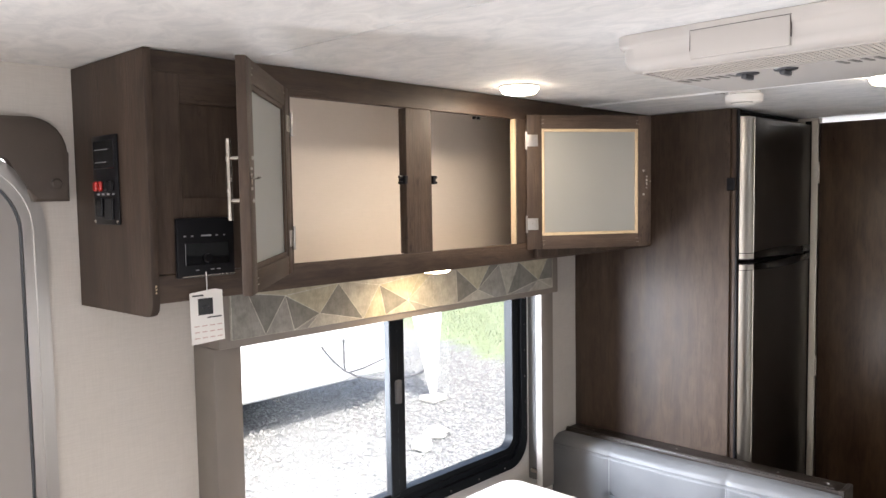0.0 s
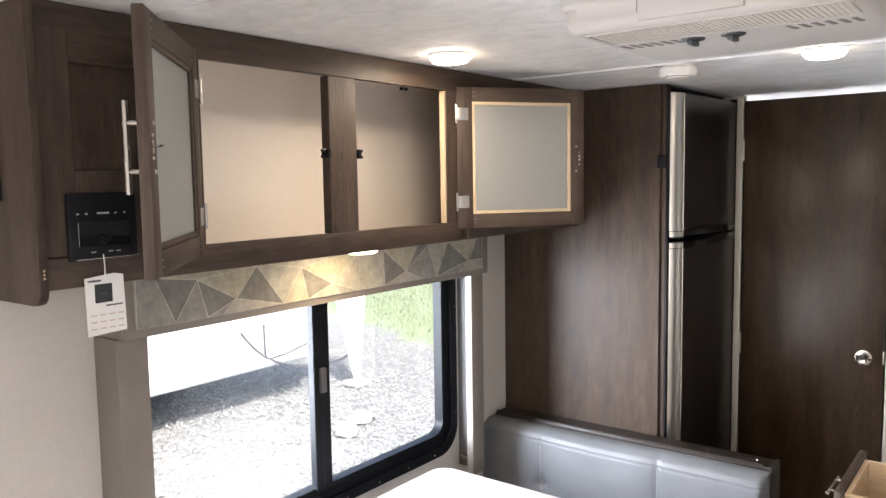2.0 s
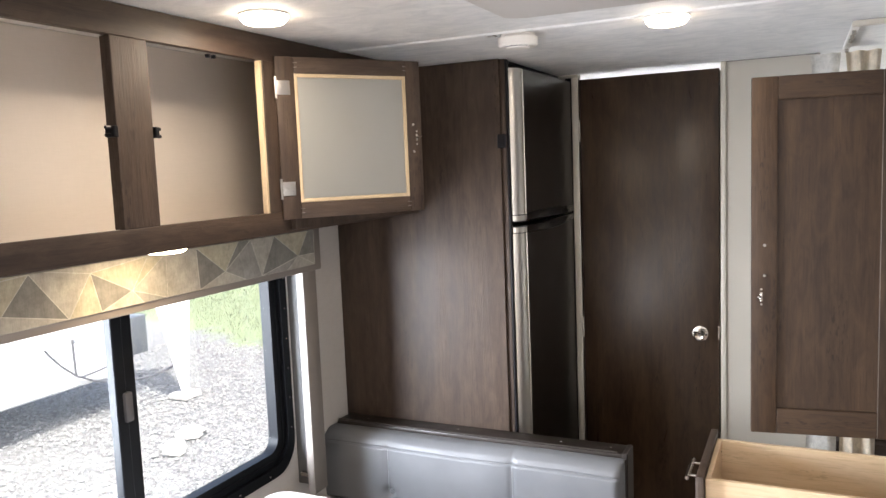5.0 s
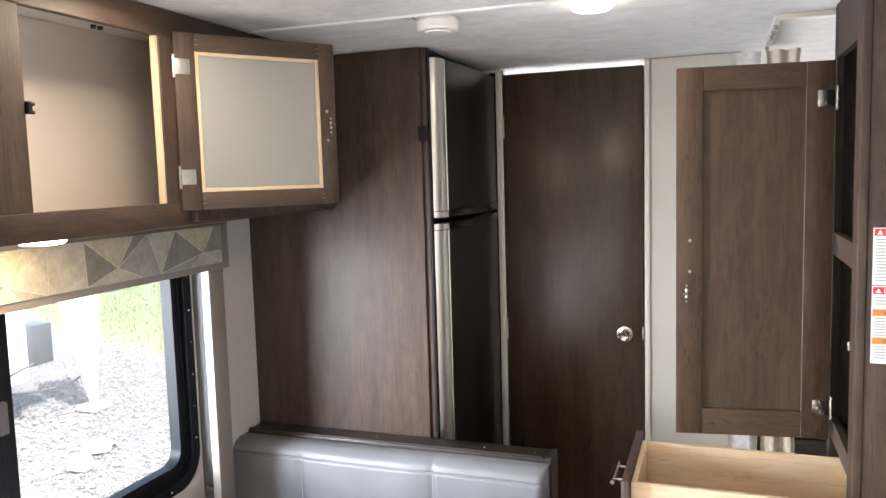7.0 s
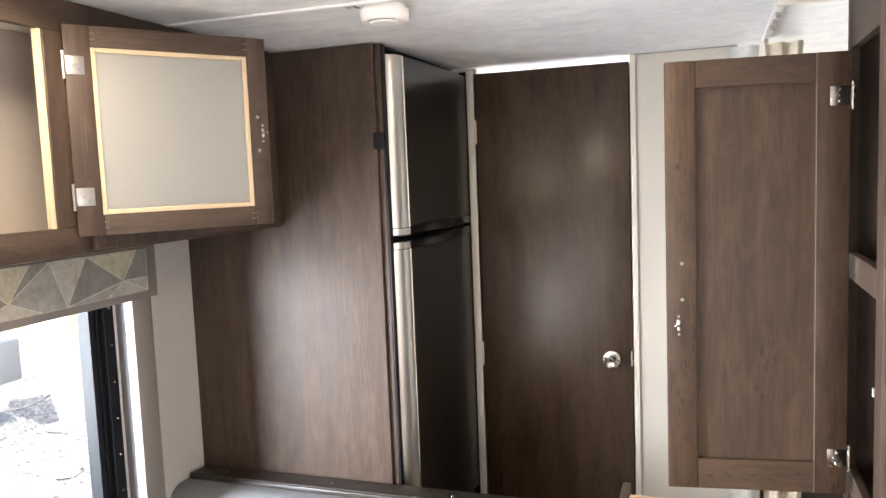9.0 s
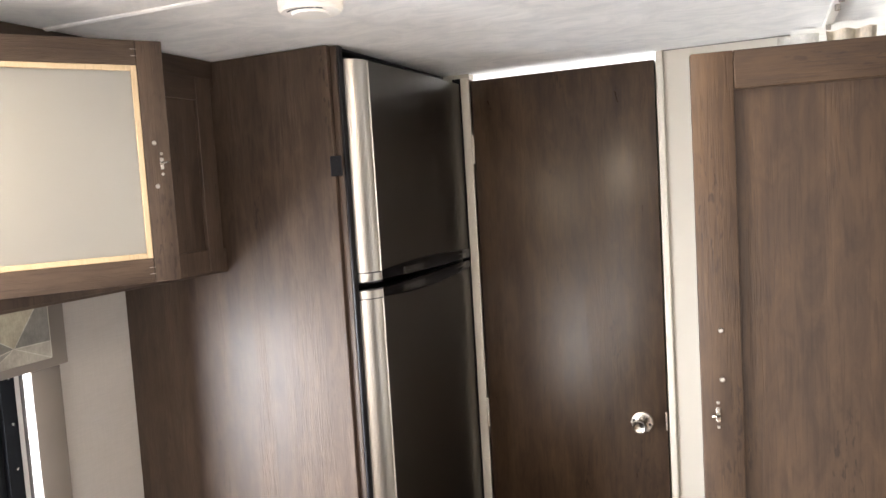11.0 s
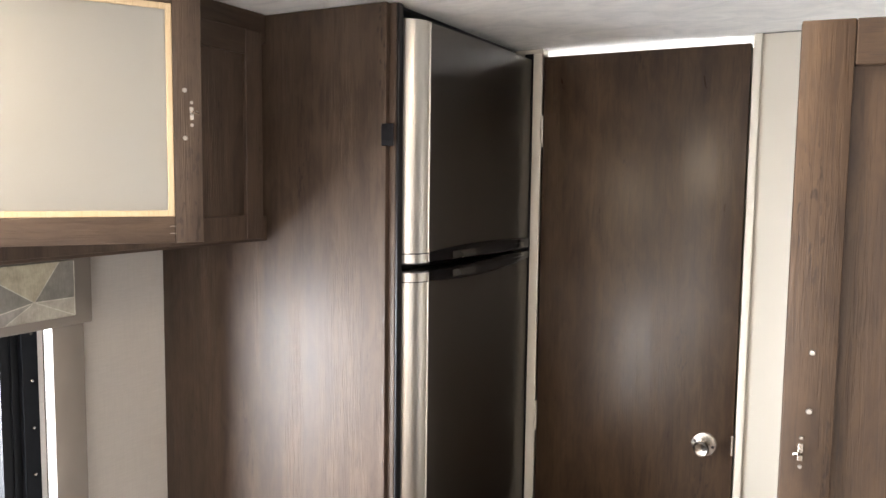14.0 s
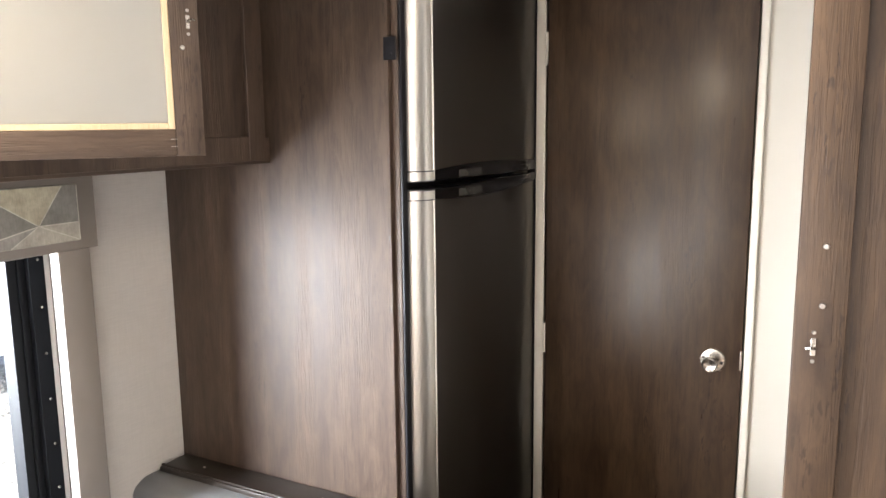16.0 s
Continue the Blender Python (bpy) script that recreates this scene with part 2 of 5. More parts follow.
DARK, LIGHT = (0.024, 0.0138, 0.0088), (0.081, 0.0545, 0.0385)
WOOD_Z = wood("dark_wood_upright", "z", DARK, LIGHT)
WOOD_Y = wood("dark_wood_lengthwise", "y", DARK, LIGHT)
WOOD_X = wood("dark_wood_across", "x", DARK, LIGHT)
DOORWOOD = wood("dark_wood_passage_door", "z", (0.022, 0.0122, 0.0076), (0.072, 0.044, 0.0250), 0.28, 0.2, 0.5)
PANTRYWOOD = wood("dark_wood_pantry_door", "z", (0.022, 0.0122, 0.0076), (0.077, 0.0455, 0.0250), 0.52, 0.05, 0.5)
DOORWOOD_X = wood("dark_wood_door_rail", "x", (0.022, 0.0122, 0.0076), (0.077, 0.0455, 0.0250), 0.52, 0.05, 0.5)
PALEWOOD = wood("pale_birch_plywood", "x", (0.60, 0.44, 0.27), (0.74, 0.58, 0.39), 0.5, 0.0, 0.1)
PALEWOOD_Z = wood("pale_raw_edge", "z", (0.50, 0.39, 0.25), (0.60, 0.49, 0.34), 0.55, 0.0, 0.1)
CEILING = vinyl_ceiling()
WALL = linen("wallpaper_off_white", (0.61, 0.58, 0.545))
PARTITION = painted("partition_cream", (0.46, 0.432, 0.375), 0.55, 0.03, 3, 300, 0.08)
LINER = linen("cabinet_lining_beige", (0.71, 0.645, 0.585), 0.05, 0.16)
TRIM = painted("cream_trim", (0.58, 0.545, 0.48), 0.4, 0.03)
WHITE = painted("white_plastic", (0.78, 0.765, 0.735), 0.35, 0.03, 6, 200, 0.04)
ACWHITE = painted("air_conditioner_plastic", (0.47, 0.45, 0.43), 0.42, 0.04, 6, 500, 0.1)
GRILLE = painted("grille_cream", (0.62, 0.57, 0.49), 0.55, 0.05)
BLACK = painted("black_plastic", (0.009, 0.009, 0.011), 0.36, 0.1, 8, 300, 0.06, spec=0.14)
GLOSSBLACK = painted("gloss_black_plastic", (0.005, 0.005, 0.006), 0.14, 0.1, 8, 300, 0.0, spec=0.16)
DISPLAY = painted("glossy_black_display", (0.006, 0.007, 0.009), 0.08, 0.1, 8, 300, 0.0)
INSET = painted("grey_smoked_inset", (0.035, 0.034, 0.031), 0.25, 0.06, 30, 300, 0.0)
CHANNEL = painted("grey_guide_channel", (0.08, 0.08, 0.08), 0.5, 0.04)
VENT = painted("vent_shade_grey", (0.17, 0.165, 0.155), 0.6, 0.2, 40, 300, 0.1)
DARKGREY = painted("dark_grey_plastic", (0.06, 0.065, 0.075), 0.4, 0.08)
FRAMEBLACK = painted("black_window_frame", (0.006, 0.0068, 0.0085), 0.45, 0.15, 9, 250, 0.08, spec=0.09)
TAUPE = painted("taupe_wrapped_board", (0.185, 0.165, 0.147), 0.55, 0.06, 7, 320, 0.25)
LEDGE = painted("dark_brown_edge_vinyl", (0.022, 0.017, 0.014), 0.4, 0.15, 9, 300, 0.2)
BROWNPAD = painted("brown_vinyl_pad", (0.075, 0.06, 0.05), 0.5, 0.1, 9, 320, 0.4)
DOORGREY = painted("grey_door_skin", (0.33, 0.315, 0.305), 0.55, 0.05, 5, 350, 0.12)
VINYL = leatherette()
TABLETOP = painted("pale_laminate", (0.74, 0.72, 0.69), 0.3, 0.04, 10, 200, 0.03)
STEEL = metal("brushed_steel_edge", (0.60, 0.575, 0.535), 0.34, "z")
DARKSTEEL = metal("dark_brushed_steel", (0.16, 0.150, 0.140), 0.29, "z", 0.7)
NICKEL = metal("satin_nickel", (0.44, 0.41, 0.375), 0.24)
BRIGHT = metal("bright_zinc", (0.38, 0.365, 0.345), 0.36)
ALU = metal("aluminium_door_frame", (0.52, 0.51, 0.5), 0.34, "z")
GLASS = clear_glass("window_glass")
FROST = frosted("frosted_pane")
LENS = glow("warm_lamp_lens", (1.0, 0.82, 0.58), 4.5)
RED = painted("red_switch", (0.4, 0.014, 0.01), 0.35, 0.05)
REDINK = painted("red_print", (0.6, 0.025, 0.03), 0.5, 0.03, relief=0)
ORANGEINK = painted("orange_print", (0.62, 0.2, 0.03), 0.5, 0.03, relief=0)
INK = painted("dark_print", (0.05, 0.05, 0.055), 0.6, 0.05, relief=0)
GREYINK = painted("grey_print", (0.33, 0.33, 0.34), 0.6, 0.05, relief=0)
PAPER = painted("white_paper", (0.76, 0.75, 0.73), 0.6, 0.03, relief=0.03)
PALEINK = painted("pale_print", (0.55, 0.42, 0.4), 0.6, 0.05, relief=0)
CLOTH = [printed_cloth("cloth_mid_grey", (0.27, 0.265, 0.245)), printed_cloth("cloth_dark_grey", (0.185, 0.18, 0.165)),
         printed_cloth("cloth_sand", (0.38, 0.355, 0.27)), printed_cloth("cloth_pale", (0.36, 0.345, 0.30))]
CLOTHLINE = printed_cloth("cloth_pale_line", (0.47, 0.455, 0.40))
CURTAIN = printed_cloth("curtain_beige", (0.66, 0.58, 0.46))
CURTAINGREY = printed_cloth("curtain_grey", (0.62, 0.61, 0.57))
FLOORMAT = wood("vinyl_plank_floor", "y", (0.11, 0.08, 0.055), (0.24, 0.18, 0.13), 0.4)
GROUND = gravel_ground()
PEBBLE = painted("pebbles", (0.17, 0.168, 0.163), 0.9, 0.6, 18, 120, 0.4)
ROCK = painted("pale_limestone", (0.30, 0.29, 0.27), 0.9, 0.2, 6, 80, 0.6)
TRAILER = painted("trailer_white_skin", (0.62, 0.62, 0.615), 0.35, 0.03, 2, 50, 0.03)
GRASSBLADE = painted("grass_blades", (0.125, 0.145, 0.085), 0.7, 0.25, 5, 50, 0.0)

# ---- mesh helpers ----
POSE = {}


def thing(name, base, label, category, group="", kind="", turn=None):
    ob = new(name)
    ob.empty_display_size = 0.05
    m = Matrix.Translation(base) if turn is None else turn
    ob.matrix_world = m
    POSE[ob.name] = m
    return tagged(ob, label, category, group, kind)


def finish(name, bm, mats, inverse=None, angle=35):
    me = bpy.data.meshes.new(name)
    if inverse is not None:
        bm.transform(inverse)
    bmesh.ops.recalc_face_normals(bm, faces=bm.faces[:])
    bm.to_mesh(me)
    bm.free()
    for m in mats if isinstance(mats, (list, tuple)) else [mats]:
        me.materials.append(m)
    me.shade_smooth()
    me.set_sharp_from_angle(angle=radians(angle))
    return me


def part(name, bm, mat, parent, label="", local=False, angle=35):
    """One mesh under a thing or part. The bmesh is in world metres, or in the thing's own if local."""
    m = POSE[parent.name]
    ob = new(name, finish(name, bm, mat, None if local else m.inverted(), angle))
    ob.parent = parent
    POSE[ob.name] = m
    return tagged(ob, label)


def solid(name, bm, mat, label, category, kind="", group="", angle=35):
    """A thing that is one mesh, with its origin at the foot of its middle."""
    co = [v.co for v in bm.verts]
    base = Vector(((min(c.x for c in co) + max(c.x for c in co)) / 2, (min(c.y for c in co) + max(c.y for c in co)) / 2, min(c.z for c in co)))
    ob = new(name, finish(name, bm, mat, Matrix.Translation(-base), angle))
    ob.location = base
    POSE[ob.name] = Matrix.Translation(base)
    return tagged(ob, label, category, group, kind)


def join(bm, other, m=None):
    if m is not None:
        other.transform(m)
    me = bpy.data.meshes.new("tmp")
    other.to_mesh(me)
    other.free()
    bm.from_mesh(me)
    bpy.data.meshes.remove(me)
    return bm


def bx(x0, x1, y0, y1, z0, z1, bev=0.0015, seg=1, bm=None):
    b = bmesh.new()
    bmesh.ops.create_cube(b, size=1)
    for v in b.verts:
        v.co = Vector(((x0 + x1) / 2 + v.co.x * (x1 - x0), (y0 + y1) / 2 + v.co.y * (y1 - y0), (z0 + z1) / 2 + v.co.z * (z1 - z0)))
    if bev:
        bmesh.ops.bevel(b, geom=b.edges[:], offset=min(bev, 0.45 * min(abs(x1 - x0), abs(y1 - y0), abs(z1 - z0))), segments=seg, affect="EDGES", profile=0.5)
    return b if bm is None else join(bm, b)


def lathe(profile, place=(0, 0, 0), axis=(0, 0, 1), n=28, bm=None):
    """A turned body: (radius, height) pairs spun about an axis through place."""
    b = bmesh.new()
    rings = []
    for r, h in profile:
        rings.append([b.verts.new((r * math.cos(2 * math.pi * i / n), r * math.sin(2 * math.pi * i / n), h)) for i in range(n)] if r > 1e-6 else [b.verts.new((0, 0, h))])
    for a, c in zip(rings, rings[1:]):
        for i in range(n):
            q = [a[i % len(a)], a[(i + 1) % len(a)], c[(i + 1) % len(c)], c[i % len(c)]]
            q = list(dict.fromkeys(q))
            if len(q) > 2:
                b.faces.new(q)
    for ring in (rings[0], rings[-1]):
        if len(ring) > 2:
            b.faces.new(ring)
    m = Matrix.Translation(place) @ Vector((0, 0, 1)).rotation_difference(Vector(axis)).to_matrix().to_4x4()
    b.transform(m)
    return b if bm is None else join(bm, b)


def tube(points, r, n=8, bm=None):
    b = bmesh.new()
    pts = [Vector(p) for p in points]
    rings = []
    for i, p in enumerate(pts):
        d = (pts[min(i + 1, len(pts) - 1)] - pts[max(i - 1, 0)]).normalized()
        u = d.orthogonal().normalized() if i == 0 else (u - d * u.dot(d)).normalized()
        w = d.cross(u)
        rings.append([b.verts.new(p + r * (u * math.cos(2 * math.pi * k / n) + w * math.sin(2 * math.pi * k / n))) for k in range(n)])
    for a, c in zip(rings, rings[1:]):
        for k in range(n):
            b.faces.new((a[k], a[(k + 1) % n], c[(k + 1) % n], c[k]))
    b.faces.new(rings[0]), b.faces.new(rings[-1])
    return b if bm is None else join(bm, b)


def round_rect(u0, u1, v0, v1, r, seg=7):
    out = []
    for cu, cv, a0 in ((u1 - r, v1 - r, 0), (u0 + r, v1 - r, 90), (u0 + r, v0 + r, 180), (u1 - r, v0 + r, 270)):
        for i in range(seg + 1):
            a = radians(a0 + 90 * i / seg)
            out.append((cu + r * math.cos(a), cv + r * math.sin(a)))
    return out


def plate(outline, h0, h1, axis="x", bev=0.0, bm=None, seg=2):
    """A flat outline given thickness along an axis; (u, v) are the other two axes in order."""
    b = bmesh.new()
    put = {"x": lambda u, v, h: (h, u, v), "y": lambda u, v, h: (u, h, v), "z": lambda u, v, h: (u, v, h)}[axis]
    lo, hi = [b.verts.new(put(u, v, h0)) for u, v in outline], [b.verts.new(put(u, v, h1)) for u, v in outline]
    b.faces.new(lo), b.faces.new(hi)
    k = len(outline)
    for i in range(k):
        b.faces.new((lo[i], lo[(i + 1) % k], hi[(i + 1) % k], hi[i]))
    if bev:
        rim = [e for e in b.edges if all(v in lo for v in e.verts) or all(v in hi for v in e.verts)]
        bmesh.ops.bevel(b, geom=rim, offset=bev, segments=seg, affect="EDGES", profile=0.5)
    return b if bm is None else join(bm, b)


def ring(outer, inner, h0, h1, axis="x", bm=None):
    """A frame between two outlines of as many points."""
    b = bmesh.new()
    put = {"x": lambda u, v, h: (h, u, v), "y": lambda u, v, h: (u, h, v), "z": lambda u, v, h: (u, v, h)}[axis]
    rows = [[b.verts.new(put(u, v, h)) for u, v in o] for o, h in ((outer, h0), (outer, h1), (inner, h1), (inner, h0))]
    k = len(outer)
    for a, c in zip(rows, rows[1:] + rows[:1]):
        for i in range(k):
            b.faces.new((a[i], a[(i + 1) % k], c[(i + 1) % k], c[i]))
    return b if bm is None else join(bm, b)


def words(name, text, size, m, mat, parent):
    """Raised print in the built-in font, as a mesh part."""
    cu = bpy.data.curves.new(name, "FONT")
    cu.body, cu.size, cu.extrude = text, size, 0.0002
    tmp = bpy.data.objects.new("tmp_words", cu)
    me = bpy.data.meshes.new_from_object(tmp)
    bpy.data.objects.remove(tmp)
    b = bmesh.new()
    b.from_mesh(me)
    bpy.data.meshes.remove(me)
    b.transform(m)
    return part(name, b, mat, parent)


# ---- the shell ----
FLOOR, CEIL = -0.08, 1.975
WX, EX, NY, SY = -2.622, -0.12, 6.63, 1.2

solid("floor", bx(WX - 0.05, EX + 0.05, SY - 0.05, 8.05, FLOOR - 0.04, FLOOR, 0), FLOORMAT, "brown wood-look vinyl plank floor of the trailer", "floor", "structure")

b = bx(WX - 0.05, EX + 0.05, SY - 0.05, 4.0778, CEIL, CEIL + 0.05, 0)
bx(WX - 0.05, EX + 0.05, 4.0822, 8.05, CEIL, CEIL + 0.05, 0, bm=b)
bx(WX - 0.05, EX + 0.05, 4.0778, 4.0822, CEIL + 0.02, CEIL + 0.05, 0, bm=b)
tube([(x, 5.452 + 0.006 * math.sin(3.0 * x), CEIL + 0.004) for x in np.linspace(-2.6, -0.2, 14)], 0.0095, 10, bm=b)
solid("ceiling", b, CEILING, "white marbled vinyl ceiling with a seam and a rounded bead", "ceiling", "structure")

solid("trim_ceiling_seam", bx(WX - 0.04, EX + 0.04, 4.0782, 4.0818, CEIL + 0.002, CEIL + 0.0199, 0), DARKGREY, "dark shadowed joint between two ceiling panels", "trim", "structure")


def wall_with_holes(name, axis, at0, at1, u0, u1, holes, label, z1=CEIL, mat=None):
    """A wall of given thickness, with openings (u0, u1, z0, z1) cut right through it."""
    b = bmesh.new()
    us = sorted({u0, u1, *[h[0] for h in holes], *[h[1] for h in holes]})
    for a, c in zip(us, us[1:]):
        free = [(FLOOR, z1)]
        for h in holes:
            if h[0] < (a + c) / 2 < h[1]:
                free = [p for lo, hi in free for p in ((lo, min(hi, h[2])), (max(lo, h[3]), hi)) if p[1] - p[0] > 1e-4]
        for lo, hi in free:
            if axis == "x":
                bx(at0, at1, a, c, lo, hi, 0, bm=b)
            else:
                bx(a, c, at0, at1, lo, hi, 0, bm=b)
    return solid(name, b, mat or WALL, label, "wall", "structure")


wall_with_holes("wall_west", "x", WX - 0.05, WX, SY - 0.05, 8.05, [(1.66, 2.58, 0.20, 0.96), (3.03, 3.745, FLOOR + 0.02, 1.776), (4.2095, 5.5345, 0.6055, 1.3865)], "off-white linen-look trailer wall with window and entry door")
wall_with_holes("wall_east", "x", EX, EX + 0.05, SY - 0.05, 8.05, [(2.95, 3.75, 0.95, 1.30)], "off-white linen-look trailer wall across the aisle")
wall_with_holes("wall_south", "y", SY - 0.05, SY, WX, EX, [(-1.72, -0.68, 0.78, 1.52)], "off-white linen-look end wall behind the dinette")
wall_with_holes("wall_far_end", "y", 8.0, 8.05, WX, EX, [(-0.8, -0.2, 0.9, 1.5)], "off-white end wall of the bedroom")
wall_with_holes("wall_north", "y", NY, NY + 0.04, WX, -0.93, [(-1.845, -1.278, FLOOR, CEIL)], "cream partition beside the bathroom door", mat=PARTITION)
wall_with_holes("wall_bedroom_side", "x", -0.97, -0.93, NY + 0.04, 8.0, [], "off-white partition between bathroom and bedroom")

# door casing
b = bx(-1.873, -1.845, NY - 0.005, NY + 0.04, FLOOR, 1.962, 0.004, 2)
solid("trim_door_hinge_side", b, TRIM, "cream door casing beside the refrigerator", "trim", "structure")
b = bx(-1.278, -1.259, NY - 0.012, NY + 0.04, FLOOR, CEIL - 0.002, 0.003, 2)
solid("trim_door_latch_side", b, TRIM, "cream door casing at the latch side", "trim", "structure")
b = bx(-1.258, -0.932, NY - 0.003, NY - 0.0005, CEIL - 0.003, CEIL - 0.001, 0)
solid("trim_ceiling_line", b, DARKGREY, "thin dark shadow line where wall meets ceiling", "trim", "structure")


b = bx(-1.3, -1.279, NY + 0.027, NY + 0.04, FLOOR, 1.945, 0.001)
solid("trim_door_stop", b, TRIM, "cream stop behind the bathroom door's latch edge", "trim", "structure")
b = bx(-1.844, -1.822, NY + 0.027, NY + 0.04, FLOOR, 1.945, 0.001)
solid("trim_door_stop", b, TRIM, "cream stop behind the bathroom door's hinge edge", "trim", "structure")

# ---- bathroom door ----
def bathroom_door():
    d = thing("door_1", (-1.56, NY, FLOOR), "closed dark wood-grain bathroom door with satin nickel knob", "door", kind="structure")
    part("door_leaf", bx(-1.838, -1.284, NY - 0.006, NY + 0.026, FLOOR + 0.01, 1.951, 0.002, 2), DOORWOOD, d)
    k = part("knob", lathe([(0.0, 0.0), (0.033, 0.0), (0.034, 0.004), (0.031, 0.009), (0.0115, 0.0105), (0.0100, 0.030), (0.0130, 0.037), (0.0185, 0.043), (0.0205, 0.050), (0.0200, 0.056), (0.0165, 0.059), (0.0150, 0.0580), (0.0, 0.0575)], (-1.357, NY - 0.006, 0.897), (0, -1, 0), 32), NICKEL, d, "satin nickel door knob")
    part("screw", lathe([(0.0, 0.0), (0.004, 0.0), (0.004, 0.002), (0.0, 0.002)], (-1.333, NY - 0.0140, 0.893), (0, -1, 0), 10), INK, k)
    part("screw", lathe([(0.0, 0.0), (0.004, 0.0), (0.004, 0.002), (0.0, 0.002)], (-1.380, NY - 0.0140, 0.903), (0, -1, 0), 10), INK, k)
    part("strike_plate", bx(-1.2895, -1.2835, NY - 0.009, NY + 0.006, 0.875, 0.93, 0.001), NICKEL, d)
    for z in (1.74, 0.9, 0.15):
        part("hinge", tube([(-1.8415, NY - 0.008, z - 0.045), (-1.8415, NY - 0.008, z + 0.045)], 0.0045), TRIM, d)


bathroom_door()


# ---- entry door ----
def entry_door():
    d = thing("door_2", (WX, 3.38, FLOOR), "closed grey trailer entry door in a rounded aluminium frame", "door", kind="structure")
    y0, y1, z0, z1 = 3.04, 3.738, FLOOR + 0.03, 1.766
    part("door_leaf", plate(round_rect(y0 + 0.026, y1 - 0.026, z0 + 0.026, z1 - 0.026, 0.145, 10), WX - 0.045, WX - 0.010, "x", 0.004), DOORGREY, d)
    part("outer_frame", ring(round_rect(y0 - 0.02, y1 + 0.022, z0 - 0.02, z1 + 0.022, 0.19, 12), round_rect(y0 + 0.005, y1 - 0.005, z0 + 0.005, z1 - 0.005, 0.165, 12), WX - 0.01, WX + 0.006, "x"), ALU, d, "aluminium frame")
    part("inner_frame", ring(round_rect(y0 + 0.005, y1 - 0.005, z0 + 0.005, z1 - 0.005, 0.165, 12), round_rect(y0 + 0.027, y1 - 0.027, z0 + 0.027, z1 - 0.027, 0.144, 12), WX - 0.046, WX + 0.001, "x"), ALU, d, "aluminium inner frame")
    part("gasket", ring(round_rect(y0 + 0.0275, y1 - 0.0275, z0 + 0.0275, z1 - 0.0275, 0.143, 12), round_rect(y0 + 0.032, y1 - 0.032, z0 + 0.032, z1 - 0.032, 0.139, 12), WX - 0.012, WX - 0.006, "x"), DARKGREY, d)


entry_door()

# padded header over the entry door
b = plate([(2.98, 1.855), (2.98, 1.665), (3.02, 1.665), (3.03, 1.70), (3.08, 1.765), (3.15, 1.80), (3.62, 1.80), (3.685, 1.765), (3.722, 1.70), (3.73, 1.665), (3.808, 1.665)] +
          [(3.808 - 0.075 * (1 - math.cos(radians(a))), 1.775 + 0.08 * math.sin(radians(a))) for a in range(0, 91, 15)], WX + 0.0005, WX + 0.03, "x", 0.008, seg=3)
pad = solid("door_header_pad", b, BROWNPAD, "brown vinyl padded header over the entry door", "door pad")
part("button", lathe([(0, 0), (0.013, 0), (0.013, 0.003), (0.009, 0.006), (0, 0.006)], (WX + 0.03, 3.778, 1.705), (1, 0, 0), 18), BROWNPAD, pad)


# ---- dinette window ----
def dinette_window():
    w = thing("window_1", (WX, 4.845, 0.585), "sliding trailer window in a rounded black frame", "window", kind="structure")
    y0, y1, z0, z1 = 4.176, 5.568, 0.572, 1.42
    part("window_frame", ring(round_rect(y0, y1, z0, z1, 0.11, 10), round_rect(y0 + 0.036, y1 - 0.036, z0 + 0.036, z1 - 0.036, 0.09, 10), WX - 0.03, WX + 0.008, "x"), FRAMEBLACK, w)
    part("inner_track", ring(round_rect(y0 + 0.036, y1 - 0.036, z0 + 0.036, z1 - 0.036, 0.09, 10), round_rect(y0 + 0.078, y1 - 0.078, z0 + 0.082, z1 - 0.07, 0.05, 10), WX - 0.045, WX - 0.006, "x"), FRAMEBLACK, w)
    part("track_lip", ring(round_rect(y0 + 0.05, y1 - 0.05, z0 + 0.052, z1 - 0.05, 0.07, 10), round_rect(y0 + 0.056, y1 - 0.056, z0 + 0.058, z1 - 0.056, 0.065, 10), WX - 0.007, WX - 0.001, "x"), FRAMEBLACK, w)
    m = bx(WX - 0.028, WX + 0.002, 4.822, 4.858, z0 + 0.07, z1 - 0.06, 0.003)
    bx(WX - 0.04, WX - 0.008, 4.860, 4.900, z0 + 0.07, z1 - 0.06, 0.003, bm=m)
    part("meeting_rail", m, FRAMEBLACK, w)
    part("pane", bx(WX - 0.034, WX - 0.031, 4.87, y1 - 0.07, z0 + 0.07, z1 - 0.06, 0), GLASS, w).visible_shadow = False
    part("pane", bx(WX - 0.018, WX - 0.015, y0 + 0.07, 4.845, z0 + 0.07, z1 - 0.06, 0), GLASS, w).visible_shadow = False
    la = bx(WX - 0.005, WX + 0.012, 4.842, 4.868, 0.965, 1.045, 0.004, 2)
    part("latch", la, INK, w, "grey sliding latch")
    for z in np.linspace(0.72, 1.25, 6):
        part("screw", lathe([(0, 0), (0.004, 0), (0.003, 0.002), (0, 0.0025)], (WX + 0.008, y1 - 0.014, z), (1, 0, 0), 8), NICKEL, w)
    for y in np.linspace(4.95, 5.42, 4):
        part("screw", lathe([(0, 0), (0.004, 0), (0.003, 0.002), (0, 0.0025)], (WX + 0.008, y, z0 + 0.014), (1, 0, 0), 8), NICKEL, w)


dinette_window()

